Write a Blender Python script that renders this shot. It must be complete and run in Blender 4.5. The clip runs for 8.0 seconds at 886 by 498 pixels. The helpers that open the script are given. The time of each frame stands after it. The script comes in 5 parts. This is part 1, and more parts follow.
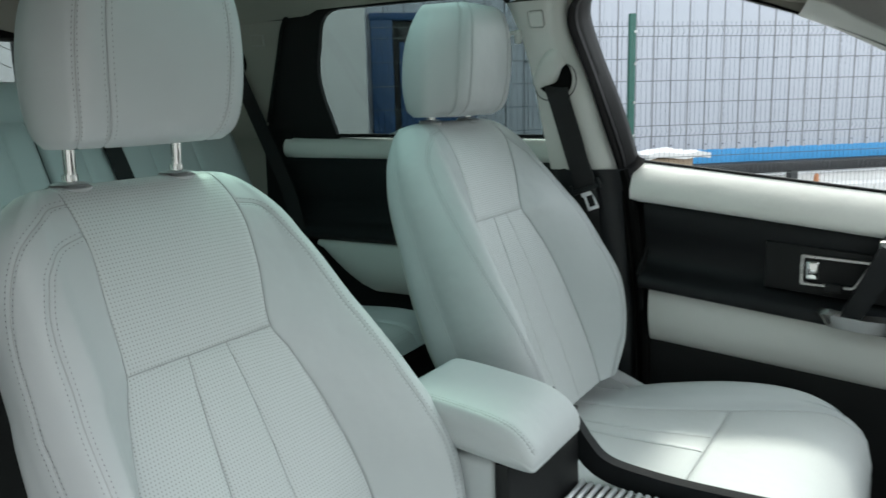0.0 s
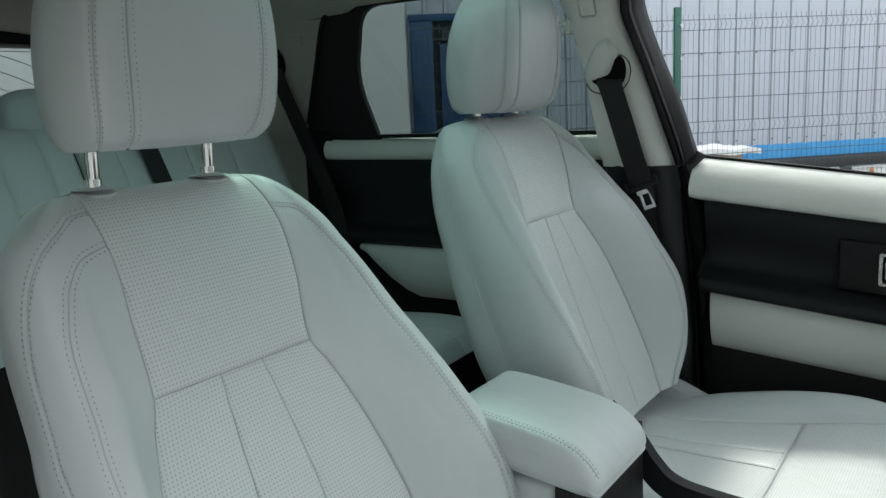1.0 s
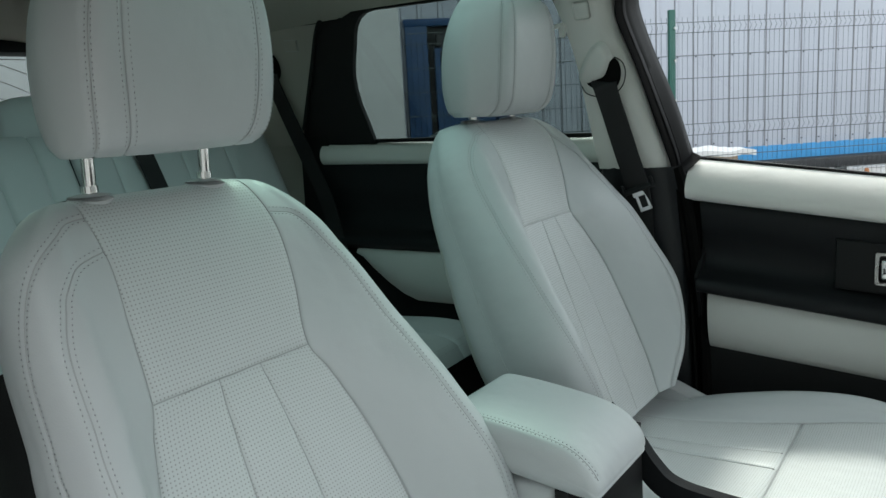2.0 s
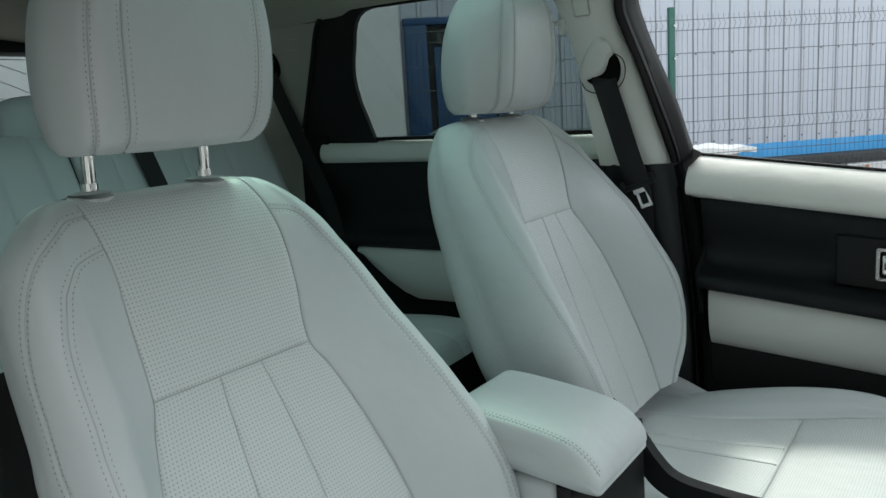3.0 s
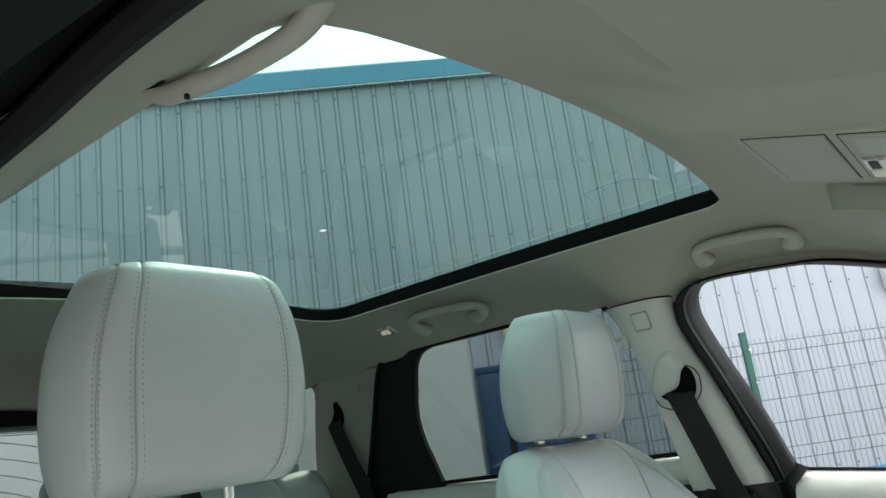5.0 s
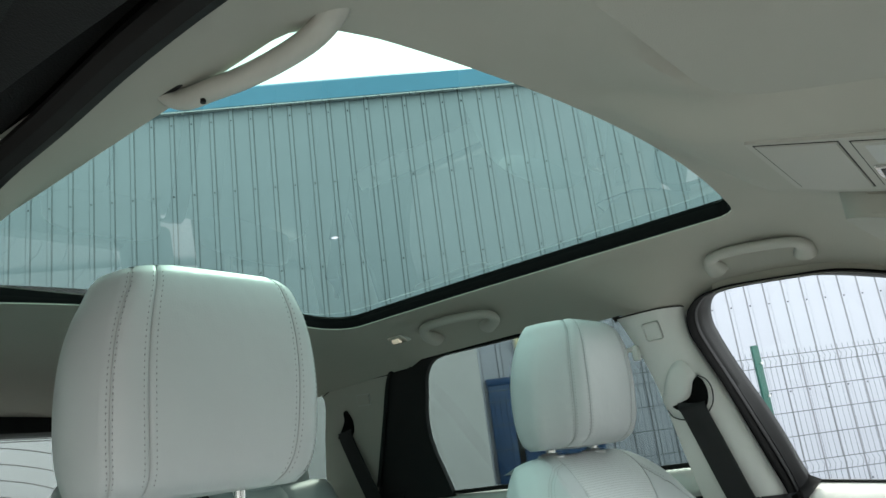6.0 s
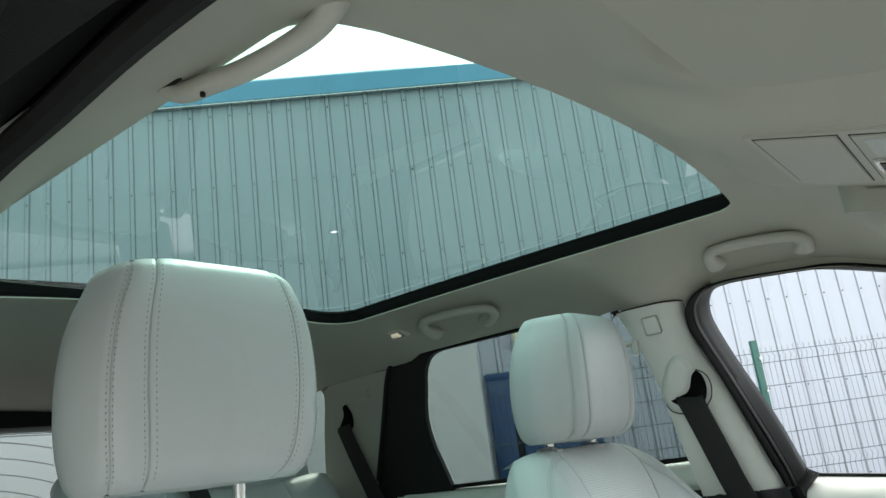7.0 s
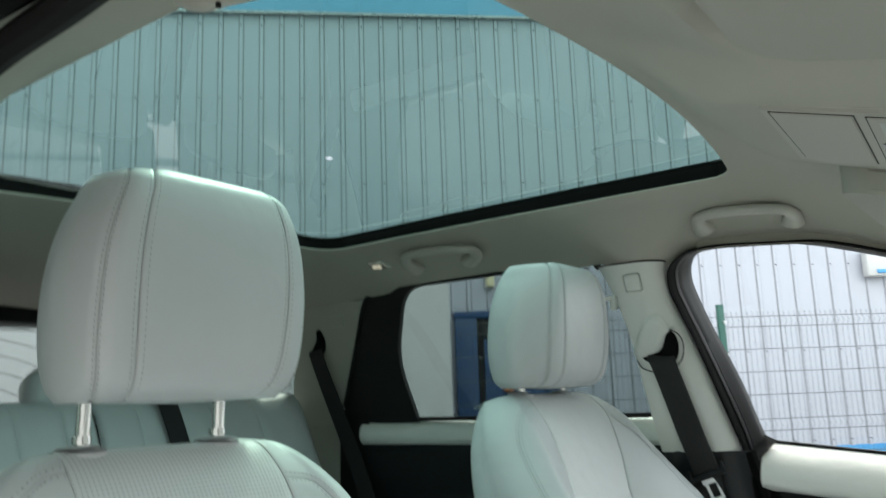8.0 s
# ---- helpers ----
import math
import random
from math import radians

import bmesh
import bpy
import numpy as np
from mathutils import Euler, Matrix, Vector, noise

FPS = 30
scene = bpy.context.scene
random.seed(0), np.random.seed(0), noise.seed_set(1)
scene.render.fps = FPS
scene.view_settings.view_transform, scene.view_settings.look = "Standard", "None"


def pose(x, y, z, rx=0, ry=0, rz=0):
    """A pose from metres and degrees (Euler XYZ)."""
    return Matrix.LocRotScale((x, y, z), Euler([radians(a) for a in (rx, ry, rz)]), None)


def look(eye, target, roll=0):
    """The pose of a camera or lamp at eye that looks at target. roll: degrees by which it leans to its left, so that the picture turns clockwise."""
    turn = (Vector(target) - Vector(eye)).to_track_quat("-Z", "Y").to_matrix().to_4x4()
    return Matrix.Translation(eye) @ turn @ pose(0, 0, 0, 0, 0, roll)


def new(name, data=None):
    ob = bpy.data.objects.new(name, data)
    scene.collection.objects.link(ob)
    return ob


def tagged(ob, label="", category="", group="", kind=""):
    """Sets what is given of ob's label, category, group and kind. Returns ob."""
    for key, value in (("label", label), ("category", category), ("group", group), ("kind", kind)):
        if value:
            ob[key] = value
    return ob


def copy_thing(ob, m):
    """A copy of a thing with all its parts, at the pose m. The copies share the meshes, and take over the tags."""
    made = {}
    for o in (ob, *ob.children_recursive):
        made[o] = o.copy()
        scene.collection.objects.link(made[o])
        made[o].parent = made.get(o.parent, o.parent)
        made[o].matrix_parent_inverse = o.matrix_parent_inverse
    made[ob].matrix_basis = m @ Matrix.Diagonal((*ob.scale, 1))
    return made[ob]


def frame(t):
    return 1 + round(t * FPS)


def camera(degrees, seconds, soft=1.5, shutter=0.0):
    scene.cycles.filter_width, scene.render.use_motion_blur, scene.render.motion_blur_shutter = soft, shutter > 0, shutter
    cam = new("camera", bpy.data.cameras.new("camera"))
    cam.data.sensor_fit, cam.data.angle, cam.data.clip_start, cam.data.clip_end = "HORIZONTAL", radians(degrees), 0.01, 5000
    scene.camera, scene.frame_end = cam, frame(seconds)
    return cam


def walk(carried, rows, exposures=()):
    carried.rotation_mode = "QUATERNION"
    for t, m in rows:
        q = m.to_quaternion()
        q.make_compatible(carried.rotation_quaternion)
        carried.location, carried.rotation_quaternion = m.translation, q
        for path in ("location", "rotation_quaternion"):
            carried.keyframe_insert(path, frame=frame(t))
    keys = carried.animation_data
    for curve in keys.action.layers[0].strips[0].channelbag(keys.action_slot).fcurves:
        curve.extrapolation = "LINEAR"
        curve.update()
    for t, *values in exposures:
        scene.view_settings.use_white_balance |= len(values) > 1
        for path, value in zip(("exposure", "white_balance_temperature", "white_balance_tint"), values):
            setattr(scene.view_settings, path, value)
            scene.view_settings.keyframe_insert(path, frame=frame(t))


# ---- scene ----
cam = camera(58.0, 8.0, shutter=0.5)
PATH = [
    (0, (-0.903, 0.014, 1.344), (0.77, 1.043, 0.97), -1.4),
    (0.5, (-0.859, 0.052, 1.338), (0.765, 1.156, 0.957), -2.3),
    (1, (-0.845, 0.062, 1.334), (0.772, 1.18, 0.968), -2.7),
    (1.5, (-0.846, 0.062, 1.333), (0.775, 1.178, 0.975), -3.0),
    (3, (-0.846, 0.062, 1.33), (0.777, 1.176, 0.972), -3.5),
    (3.5, (-0.834, 0.069, 1.327), (0.78, 1.211, 1.026), -4.9),
    (4, (-0.79, 0.079, 1.331), (0.786, 1.308, 1.395), -7.2),
    (4.5, (-0.765, 0.08, 1.316), (0.781, 1.296, 1.679), -8.7),
    (5, (-0.759, 0.09, 1.296), (0.773, 1.268, 1.81), -8.1),
    (6.5, (-0.762, 0.091, 1.29), (0.749, 1.282, 1.836), -7.6),
    (7, (-0.762, 0.091, 1.289), (0.753, 1.283, 1.822), -7.6),
    (7.5, (-0.763, 0.091, 1.288), (0.742, 1.3, 1.81), -6.6),
    (8, (-0.771, 0.108, 1.296), (0.8, 1.289, 1.667), -2.1),
]
walk(cam, [(t, look(eye, target, roll)) for t, eye, target, roll in PATH],
     [(0, 1.68, 6500, 2), (0.7, 1.44, 6500, 2), (3.4, 1.42, 6500, 2), (3.9, 1.28, 6700, 2), (4.6, 1.4, 6700, 2), (5.4, 2.05, 6700, 2), (8, 2.0, 6700, 2)])


# ---- world, sun, exposure ----
SUN_EL, SUN_AZ = 50.0, 28.0     # degrees; azimuth from +x (car's left) towards +y (its tail): over the warehouse roof, through the side windows
world = bpy.data.worlds.new("sky")
scene.world = world
world.use_nodes = True
wn = world.node_tree
sky = wn.nodes.new("ShaderNodeTexSky")
sky.sky_type = "NISHITA"
sky.sun_disc = False
sky.sun_elevation = radians(SUN_EL)
sky.air_density, sky.dust_density, sky.ozone_density = 1.0, 6.0, 1.0
haze = wn.nodes.new("ShaderNodeMixRGB")        # thin even cloud in front of the sky
haze.inputs[0].default_value = 0.75
haze.inputs[2].default_value = (10.0, 10.0, 10.6, 1)
wn.links.new(sky.outputs["Color"], haze.inputs[1])
wn.links.new(haze.outputs[0], wn.nodes["Background"].inputs["Color"])
wn.nodes["Background"].inputs["Strength"].default_value = 0.122
sun_from = Vector((math.cos(radians(SUN_AZ)), math.sin(radians(SUN_AZ)), math.tan(radians(SUN_EL)))).normalized()
sky.sun_rotation = math.atan2(sun_from.x, sun_from.y)
sun_data = bpy.data.lights.new("sun", "SUN")
sun_data.energy, sun_data.angle, sun_data.color = 1.28, radians(7.0), (1.0, 0.95, 0.89)
sun = new("sun", sun_data)
sun.matrix_world = look(sun_from * 30, (0, 0, 0))


# ---- materials ----
def mat(name, color, rough=0.5, metal=0.0, vary=0.08, scale=8.0, bump=0.0, bump_scale=400.0, spec=0.5, coat=0.0):
    m = bpy.data.materials.new(name)
    m.use_nodes = True
    nt = m.node_tree
    b = nt.nodes["Principled BSDF"]
    b.inputs["Roughness"].default_value = rough
    b.inputs["Metallic"].default_value = metal
    b.inputs["Specular IOR Level"].default_value = spec
    b.inputs["Coat Weight"].default_value = coat
    tc = nt.nodes.new("ShaderNodeTexCoord")
    n1 = nt.nodes.new("ShaderNodeTexNoise")
    n1.inputs["Scale"].default_value = scale
    n1.inputs["Detail"].default_value = 6
    nt.links.new(tc.outputs["Object"], n1.inputs["Vector"])
    ramp = nt.nodes.new("ShaderNodeMixRGB")
    ramp.inputs[1].default_value = tuple(c * (1 - vary) for c in color) + (1,)
    ramp.inputs[2].default_value = tuple(min(1, c * (1 + vary)) for c in color) + (1,)
    nt.links.new(n1.outputs["Fac"], ramp.inputs[0])
    nt.links.new(ramp.outputs[0], b.inputs["Base Color"])
    rr = nt.nodes.new("ShaderNodeMapRange")
    rr.inputs["To Min"].default_value, rr.inputs["To Max"].default_value = rough * 0.85, min(1, rough * 1.15)
    nt.links.new(n1.outputs["Fac"], rr.inputs["Value"])
    nt.links.new(rr.outputs[0], b.inputs["Roughness"])
    if bump:
        n2 = nt.nodes.new("ShaderNodeTexNoise")
        n2.inputs["Scale"].default_value = bump_scale
        n2.inputs["Detail"].default_value = 3
        nt.links.new(tc.outputs["Object"], n2.inputs["Vector"])
        bn = nt.nodes.new("ShaderNodeBump")
        bn.inputs["Strength"].default_value = bump
        bn.inputs["Distance"].default_value = 0.001
        nt.links.new(n2.outputs["Fac"], bn.inputs["Height"])
        nt.links.new(bn.outputs[0], b.inputs["Normal"])
    return m


def leather(name, color, perforated=False, rough=0.44):
    """Grained hide; perforated adds rows of small punched holes laid out in the mesh's UV metres."""
    m = mat(name, color, rough, vary=0.05, scale=9.0)
    nt = m.node_tree
    b = nt.nodes["Principled BSDF"]
    tc = nt.nodes["Texture Coordinate"]
    vor = nt.nodes.new("ShaderNodeTexVoronoi")
    vor.inputs["Scale"].default_value = 700
    nt.links.new(tc.outputs["Object"], vor.inputs["Vector"])
    wr = nt.nodes.new("ShaderNodeTexNoise")
    wr.inputs["Scale"].default_value = 22
    nt.links.new(tc.outputs["Object"], wr.inputs["Vector"])
    b1 = nt.nodes.new("ShaderNodeBump")
    b1.inputs["Strength"].default_value, b1.inputs["Distance"].default_value = 0.14, 0.0006
    nt.links.new(vor.outputs["Distance"], b1.inputs["Height"])
    b2 = nt.nodes.new("ShaderNodeBump")
    b2.inputs["Strength"].default_value, b2.inputs["Distance"].default_value = 0.35, 0.006
    nt.links.new(wr.outputs["Fac"], b2.inputs["Height"])
    nt.links.new(b2.outputs[0], b1.inputs["Normal"])
    last = b1
    if perforated:
        mp = nt.nodes.new("ShaderNodeMapping")
        mp.inputs["Scale"].default_value = (1 / 0.0040, 1 / 0.0040, 1)
        nt.links.new(tc.outputs["UV"], mp.inputs["Vector"])
        fr = nt.nodes.new("ShaderNodeVectorMath")
        fr.operation = "FRACTION"
        nt.links.new(mp.outputs[0], fr.inputs[0])
        ds = nt.nodes.new("ShaderNodeVectorMath")
        ds.operation = "DISTANCE"
        ds.inputs[1].default_value = (0.5, 0.5, 0)
        nt.links.new(fr.outputs[0], ds.inputs[0])
        hole = nt.nodes.new("ShaderNodeMapRange")
        hole.interpolation_type = "SMOOTHSTEP"
        hole.inputs["From Min"].default_value, hole.inputs["From Max"].default_value = 0.12, 0.24
        nt.links.new(ds.outputs["Value"], hole.inputs["Value"])
        mx = nt.nodes.new("ShaderNodeMixRGB")
        mx.inputs[1].default_value = (0.31, 0.32, 0.31, 1)
        src = b.inputs["Base Color"].links[0].from_socket
        nt.links.new(hole.outputs[0], mx.inputs[0])
        nt.links.new(src, mx.inputs[2])
        nt.links.new(mx.outputs[0], b.inputs["Base Color"])
        b3 = nt.nodes.new("ShaderNodeBump")
        b3.inputs["Strength"].default_value, b3.inputs["Distance"].default_value = 0.22, 0.0008
        nt.links.new(hole.outputs[0], b3.inputs["Height"])
        nt.links.new(b1.outputs[0], b3.inputs["Normal"])
        last = b3
    nt.links.new(last.outputs[0], b.inputs["Normal"])
    return m


def glass(name, tint, gloss=1.0):
    m = bpy.data.materials.new(name)
    m.use_nodes = True
    nt = m.node_tree
    nt.nodes.remove(nt.nodes["Principled BSDF"])
    tr = nt.nodes.new("ShaderNodeBsdfTransparent")
    tr.inputs["Color"].default_value = tint + (1,)
    gl = nt.nodes.new("ShaderNodeBsdfGlossy")
    gl.inputs["Roughness"].default_value = 0.01
    lw = nt.nodes.new("ShaderNodeLayerWeight")
    lw.inputs["Blend"].default_value = 0.5
    pw = nt.nodes.new("ShaderNodeMath")
    pw.operation = "POWER"
    pw.inputs[1].default_value = 5.0
    nt.links.new(lw.outputs["Facing"], pw.inputs[0])
    ml = nt.nodes.new("ShaderNodeMath")
    ml.operation = "MULTIPLY_ADD"
    ml.inputs[1].default_value = 0.9 * gloss
    ml.inputs[2].default_value = 0.05 * gloss
    nt.links.new(pw.outputs[0], ml.inputs[0])
    mx = nt.nodes.new("ShaderNodeMixShader")
    nt.links.new(ml.outputs[0], mx.inputs[0])
    nt.links.new(tr.outputs[0], mx.inputs[1])
    nt.links.new(gl.outputs[0], mx.inputs[2])
    nt.links.new(mx.outputs[0], nt.nodes["Material Output"].inputs["Surface"])
    return m


HIDE = (0.50, 0.525, 0.535)
M_HIDE = leather("pale_hide", HIDE)
M_PERF = leather("pale_perforated_hide", (0.56, 0.585, 0.59), True)
# pale thread darkened to stand for the shade in the stitch holes
M_THREAD = mat("hole_shade_thread", (0.31, 0.32, 0.33), 0.7)
M_SEAM = mat("grey_seam_thread", (0.42, 0.435, 0.44), 0.8)
M_CREASE_SHADE = mat("sewn_crease_shade", (0.17, 0.175, 0.175), 0.85)
M_TRIM = mat("pale_moulded_trim", (0.66, 0.665, 0.64), 0.55, vary=0.03, bump=0.25, bump_scale=900)
M_SILL = leather("pale_sill_hide", (0.80, 0.80, 0.77), rough=0.32)
M_LINER = mat("knitted_headlining", (0.405, 0.395, 0.345), 0.9, vary=0.05, scale=14, bump=0.5, bump_scale=1200)
M_VISOR = mat("visor_cloth", (0.365, 0.36, 0.315), 0.85, vary=0.04, scale=14, bump=0.4, bump_scale=1200)
M_BLACK = mat("black_moulded_trim", (0.010, 0.0105, 0.011), 0.55, vary=0.15, bump=0.35, bump_scale=700, spec=0.25)
M_PILLAR = mat("satin_black_pillar_trim", (0.010, 0.012, 0.0145), 0.36, vary=0.1, bump=0.2, bump_scale=700, spec=0.4)
M_SOFT = mat("charcoal_soft_trim", (0.0105, 0.012, 0.0135), 0.5, vary=0.12, bump=0.4, bump_scale=600, spec=0.22)
M_FRAME = mat("grey_black_window_frame", (0.013, 0.0128, 0.014), 0.55, vary=0.1, scale=20, bump=0.15, bump_scale=900, spec=0.12)
M_HANDLE = mat("pale_handle_plastic", (0.46, 0.455, 0.41), 0.6, vary=0.03, bump=0.2, bump_scale=900)
M_CONSOLE = mat("pale_console_plastic", (0.42, 0.41, 0.365), 0.62, vary=0.03, bump=0.3, bump_scale=1000)
M_RUBBER = mat("black_rubber", (0.010, 0.010, 0.010), 0.6, vary=0.2, scale=30, spec=0.2)
M_SEAL = mat("matt_black_seal", (0.006, 0.006, 0.006), 0.85, vary=0.2, scale=30, spec=0.05)
M_BELT = mat("black_webbing", (0.012, 0.012, 0.013), 0.75, vary=0.2, bump=0.6, bump_scale=900)
M_CHROME = mat("chrome", (0.80, 0.80, 0.80), 0.08, 1.0, vary=0.03)
# bluish white base stands in for sky reflected in bright metal
M_SKY_METAL = mat("sky_sheen_metal", (0.72, 0.74, 0.77), 0.3, 0.55, vary=0.04)
M_SATIN = mat("satin_metal", (0.52, 0.52, 0.515), 0.28, 1.0, vary=0.05)
M_SHELL = mat("grey_seat_shell", (0.46, 0.47, 0.45), 0.5, vary=0.04, bump=0.2)
M_CARPET = mat("black_carpet", (0.02, 0.02, 0.021), 0.95, vary=0.3, scale=60, bump=0.8, bump_scale=500)
M_GLASS = glass("clear_window", (0.87, 0.90, 0.905), 0.6)
M_ROOFGLASS = glass("tinted_roof_glass", (0.228, 0.350, 0.318), 1.0)
M_SCREEN = glass("heat_shielding_windscreen", (0.80, 0.83, 0.81))
M_REARGLASS = glass("privacy_glass", (0.445, 0.495, 0.485), 0.45)
M_TAILGLASS = glass("rear_screen_glass", (0.66, 0.70, 0.70), 0.6)
M_LAMP = mat("clear_lamp_lens", (0.75, 0.70, 0.62), 0.12, 0.6, vary=0.1)
M_LIT = mat("lit_lamp_lens", (0.75, 0.70, 0.62), 0.2)
M_LIT.node_tree.nodes["Principled BSDF"].inputs["Emission Color"].default_value = (1.0, 0.86, 0.68, 1)
M_LIT.node_tree.nodes["Principled BSDF"].inputs["Emission Strength"].default_value = 0.07
M_PAINT = mat("grey_car_paint", (0.10, 0.10, 0.11), 0.25, 0.4, coat=0.8)


# ---- mesh helpers ----
def ob_from(name, verts, faces, material, parent=None, label="", uvs=None, smooth=True):
    me = bpy.data.meshes.new(name)
    me.from_pydata([tuple(v) for v in verts], [], faces)
    if uvs is not None:
        layer = me.uv_layers.new(name="uv")
        for loop in me.loops:
            layer.data[loop.index].uv = uvs[loop.vertex_index]
    if smooth:
        me.polygons.foreach_set("use_smooth", [True] * len(me.polygons))
    me.materials.append(material)
    me.update()
    ob = new(name, me)
    if parent is not None:
        ob.parent = parent
    if label:
        ob["label"] = label
    return ob


def part(name, bm, material, parent=None, label="", smooth_angle=40):
    """Links a bmesh as one mesh object under a thing or a part."""
    bmesh.ops.recalc_face_normals(bm, faces=bm.faces)
    for e in bm.edges:
        e.smooth = len(e.link_faces) == 2 and e.calc_face_angle(0) < radians(smooth_angle)
    for f in bm.faces:
        f.smooth = True
    me = bpy.data.meshes.new(name)
    bm.to_mesh(me)
    bm.free()
    me.materials.append(material)
    ob = new(name, me)
    if parent is not None:
        ob.parent = parent
    if label:
        ob["label"] = label
    return ob


def thing(name, label, category, at=(0, 0, 0), group="", kind=""):
    ob = new(name)
    ob.location = at
    ob.empty_display_size = 0.05
    return tagged(ob, label, category, group, kind)


def box(size, at=(0, 0, 0), bevel=0.0, seg=2, bm=None, turn=None):
    bm = bm or bmesh.new()
    m = Matrix.Translation(at) @ (turn.to_4x4() if turn is not None else Matrix()) @ Matrix.Diagonal((*size, 1))
    got = bmesh.ops.create_cube(bm, size=1.0, matrix=m)
    if bevel:
        edges = list({e for v in got["verts"] for e in v.link_edges})
        bmesh.ops.bevel(bm, geom=edges, offset=bevel, segments=seg, profile=0.5, affect="EDGES")
    return bm


def prism(outline, axis, d0, d1, bevel=0.0, bm=None, seg=2):
    """A flat outline (two coordinates) pushed along an axis from d0 to d1."""
    bm = bm or bmesh.new()

    def at(p, d):
        return {"x": (d, p[0], p[1]), "y": (p[0], d, p[1]), "z": (p[0], p[1], d)}[axis]
    a = [bm.verts.new(at(p, d0)) for p in outline]
    b = [bm.verts.new(at(p, d1)) for p in outline]
    n = len(outline)
    faces = [bm.faces.new(a), bm.faces.new(b[::-1])]
    for i in range(n):
        faces.append(bm.faces.new((a[i], a[(i + 1) % n], b[(i + 1) % n], b[i])))
    if bevel:
        edges = list({e for f in faces[:2] for e in f.edges})
        bmesh.ops.bevel(bm, geom=edges, offset=bevel, segments=seg, profile=0.5, affect="EDGES")
    return bm


def spline(pts, n):
    """n+1 points of a Catmull-Rom curve through pts."""
    pts = [Vector(p) for p in pts]
    out = []
    for i in range(n + 1):
        t = i / n * (len(pts) - 1)
        k = min(int(t), len(pts) - 2)
        f = t - k
        p0, p1, p2, p3 = pts[max(k - 1, 0)], pts[k], pts[k + 1], pts[min(k + 2, len(pts) - 1)]
        out.append(0.5 * ((2 * p1) + (p2 - p0) * f + (2 * p0 - 5 * p1 + 4 * p2 - p3) * f * f
                          + (3 * p1 - p0 - 3 * p2 + p3) * f ** 3))
    return out


def tube(path, radius, sides=8, flat=1.0, bm=None, closed=False, up=(0, 0, 1), taper=None):
    """A round or oval rod along a path; flat scales its height along 'up'."""
    bm = bm or bmesh.new()
    path = [Vector(p) for p in path]
    rings = []
    n = len(path)
    for i, p in enumerate(path):
        a = path[(i - 1) % n] if closed else path[max(i - 1, 0)]
        b = path[(i + 1) % n] if closed else path[min(i + 1, n - 1)]
        d = (b - a).normalized()
        s = d.cross(Vector(up))
        s = s.normalized() if s.length > 1e-4 else d.orthogonal().normalized()
        u = s.cross(d).normalized()
        r = radius * (taper[i] if taper else 1)
        rings.append([bm.verts.new(p + s * math.cos(q) * r + u * math.sin(q) * r * flat)
                      for q in (2 * math.pi * j / sides for j in range(sides))])
    for i in range(n if closed else n - 1):
        x, y = rings[i], rings[(i + 1) % n]
        for j in range(sides):
            bm.faces.new((x[j], x[(j + 1) % sides], y[(j + 1) % sides], y[j]))
    if not closed:
        bm.faces.new(rings[0][::-1])
        bm.faces.new(rings[-1])
    return bm


def strip(path, width, thick, across, bm=None):
    """A flat band (webbing, flange) along a path; across gives its width's direction."""
    bm = bm or bmesh.new()
    path = [Vector(p) for p in path]
    rings = []
    for i, p in enumerate(path):
        d = (path[min(i + 1, len(path) - 1)] - path[max(i - 1, 0)]).normalized()
        w = Vector(across)
        w = (w - d * w.dot(d)).normalized()
        u = d.cross(w).normalized()
        rings.append([bm.verts.new(p + w * a * width / 2 + u * b * thick / 2) for a, b in ((-1, -1), (1, -1), (1, 1), (-1, 1))])
    for x, y in zip(rings, rings[1:]):
        for j in range(4):
            bm.faces.new((x[j], x[(j + 1) % 4], y[(j + 1) % 4], y[j]))
    bm.faces.new(rings[0][::-1])
    bm.faces.new(rings[-1])
    return bm


def band(path, width, thick, normal, bm=None):
    """A flat band along a path, lying square to a normal."""
    bm = bm or bmesh.new()
    path = [Vector(p) for p in path]
    rings = []
    for i, p in enumerate(path):
        d = (path[min(i + 1, len(path) - 1)] - path[max(i - 1, 0)]).normalized()
        w = d.cross(Vector(normal)).normalized()
        u = w.cross(d).normalized()
        rings.append([bm.verts.new(p + w * a * width / 2 + u * b * thick / 2) for a, b in ((-1, -1), (1, -1), (1, 1), (-1, 1))])
    for x, y in zip(rings, rings[1:]):
        for j in range(4):
            bm.faces.new((x[j], x[(j + 1) % 4], y[(j + 1) % 4], y[j]))
    bm.faces.new(rings[0][::-1])
    bm.faces.new(rings[-1])
    return bm


def loft(rings, closed_ring=False, cap=False):
    """Skin through rows of points, all rows of one length."""
    bm = bmesh.new()
    vs = [[bm.verts.new(p) for p in r] for r in rings]
    m = len(vs[0])
    for a, b in zip(vs, vs[1:]):
        for j in range(m if closed_ring else m - 1):
            bm.faces.new((a[j], a[(j + 1) % m], b[(j + 1) % m], b[j]))
    if cap:
        bm.faces.new(vs[0][::-1])
        bm.faces.new(vs[-1])
    return bm


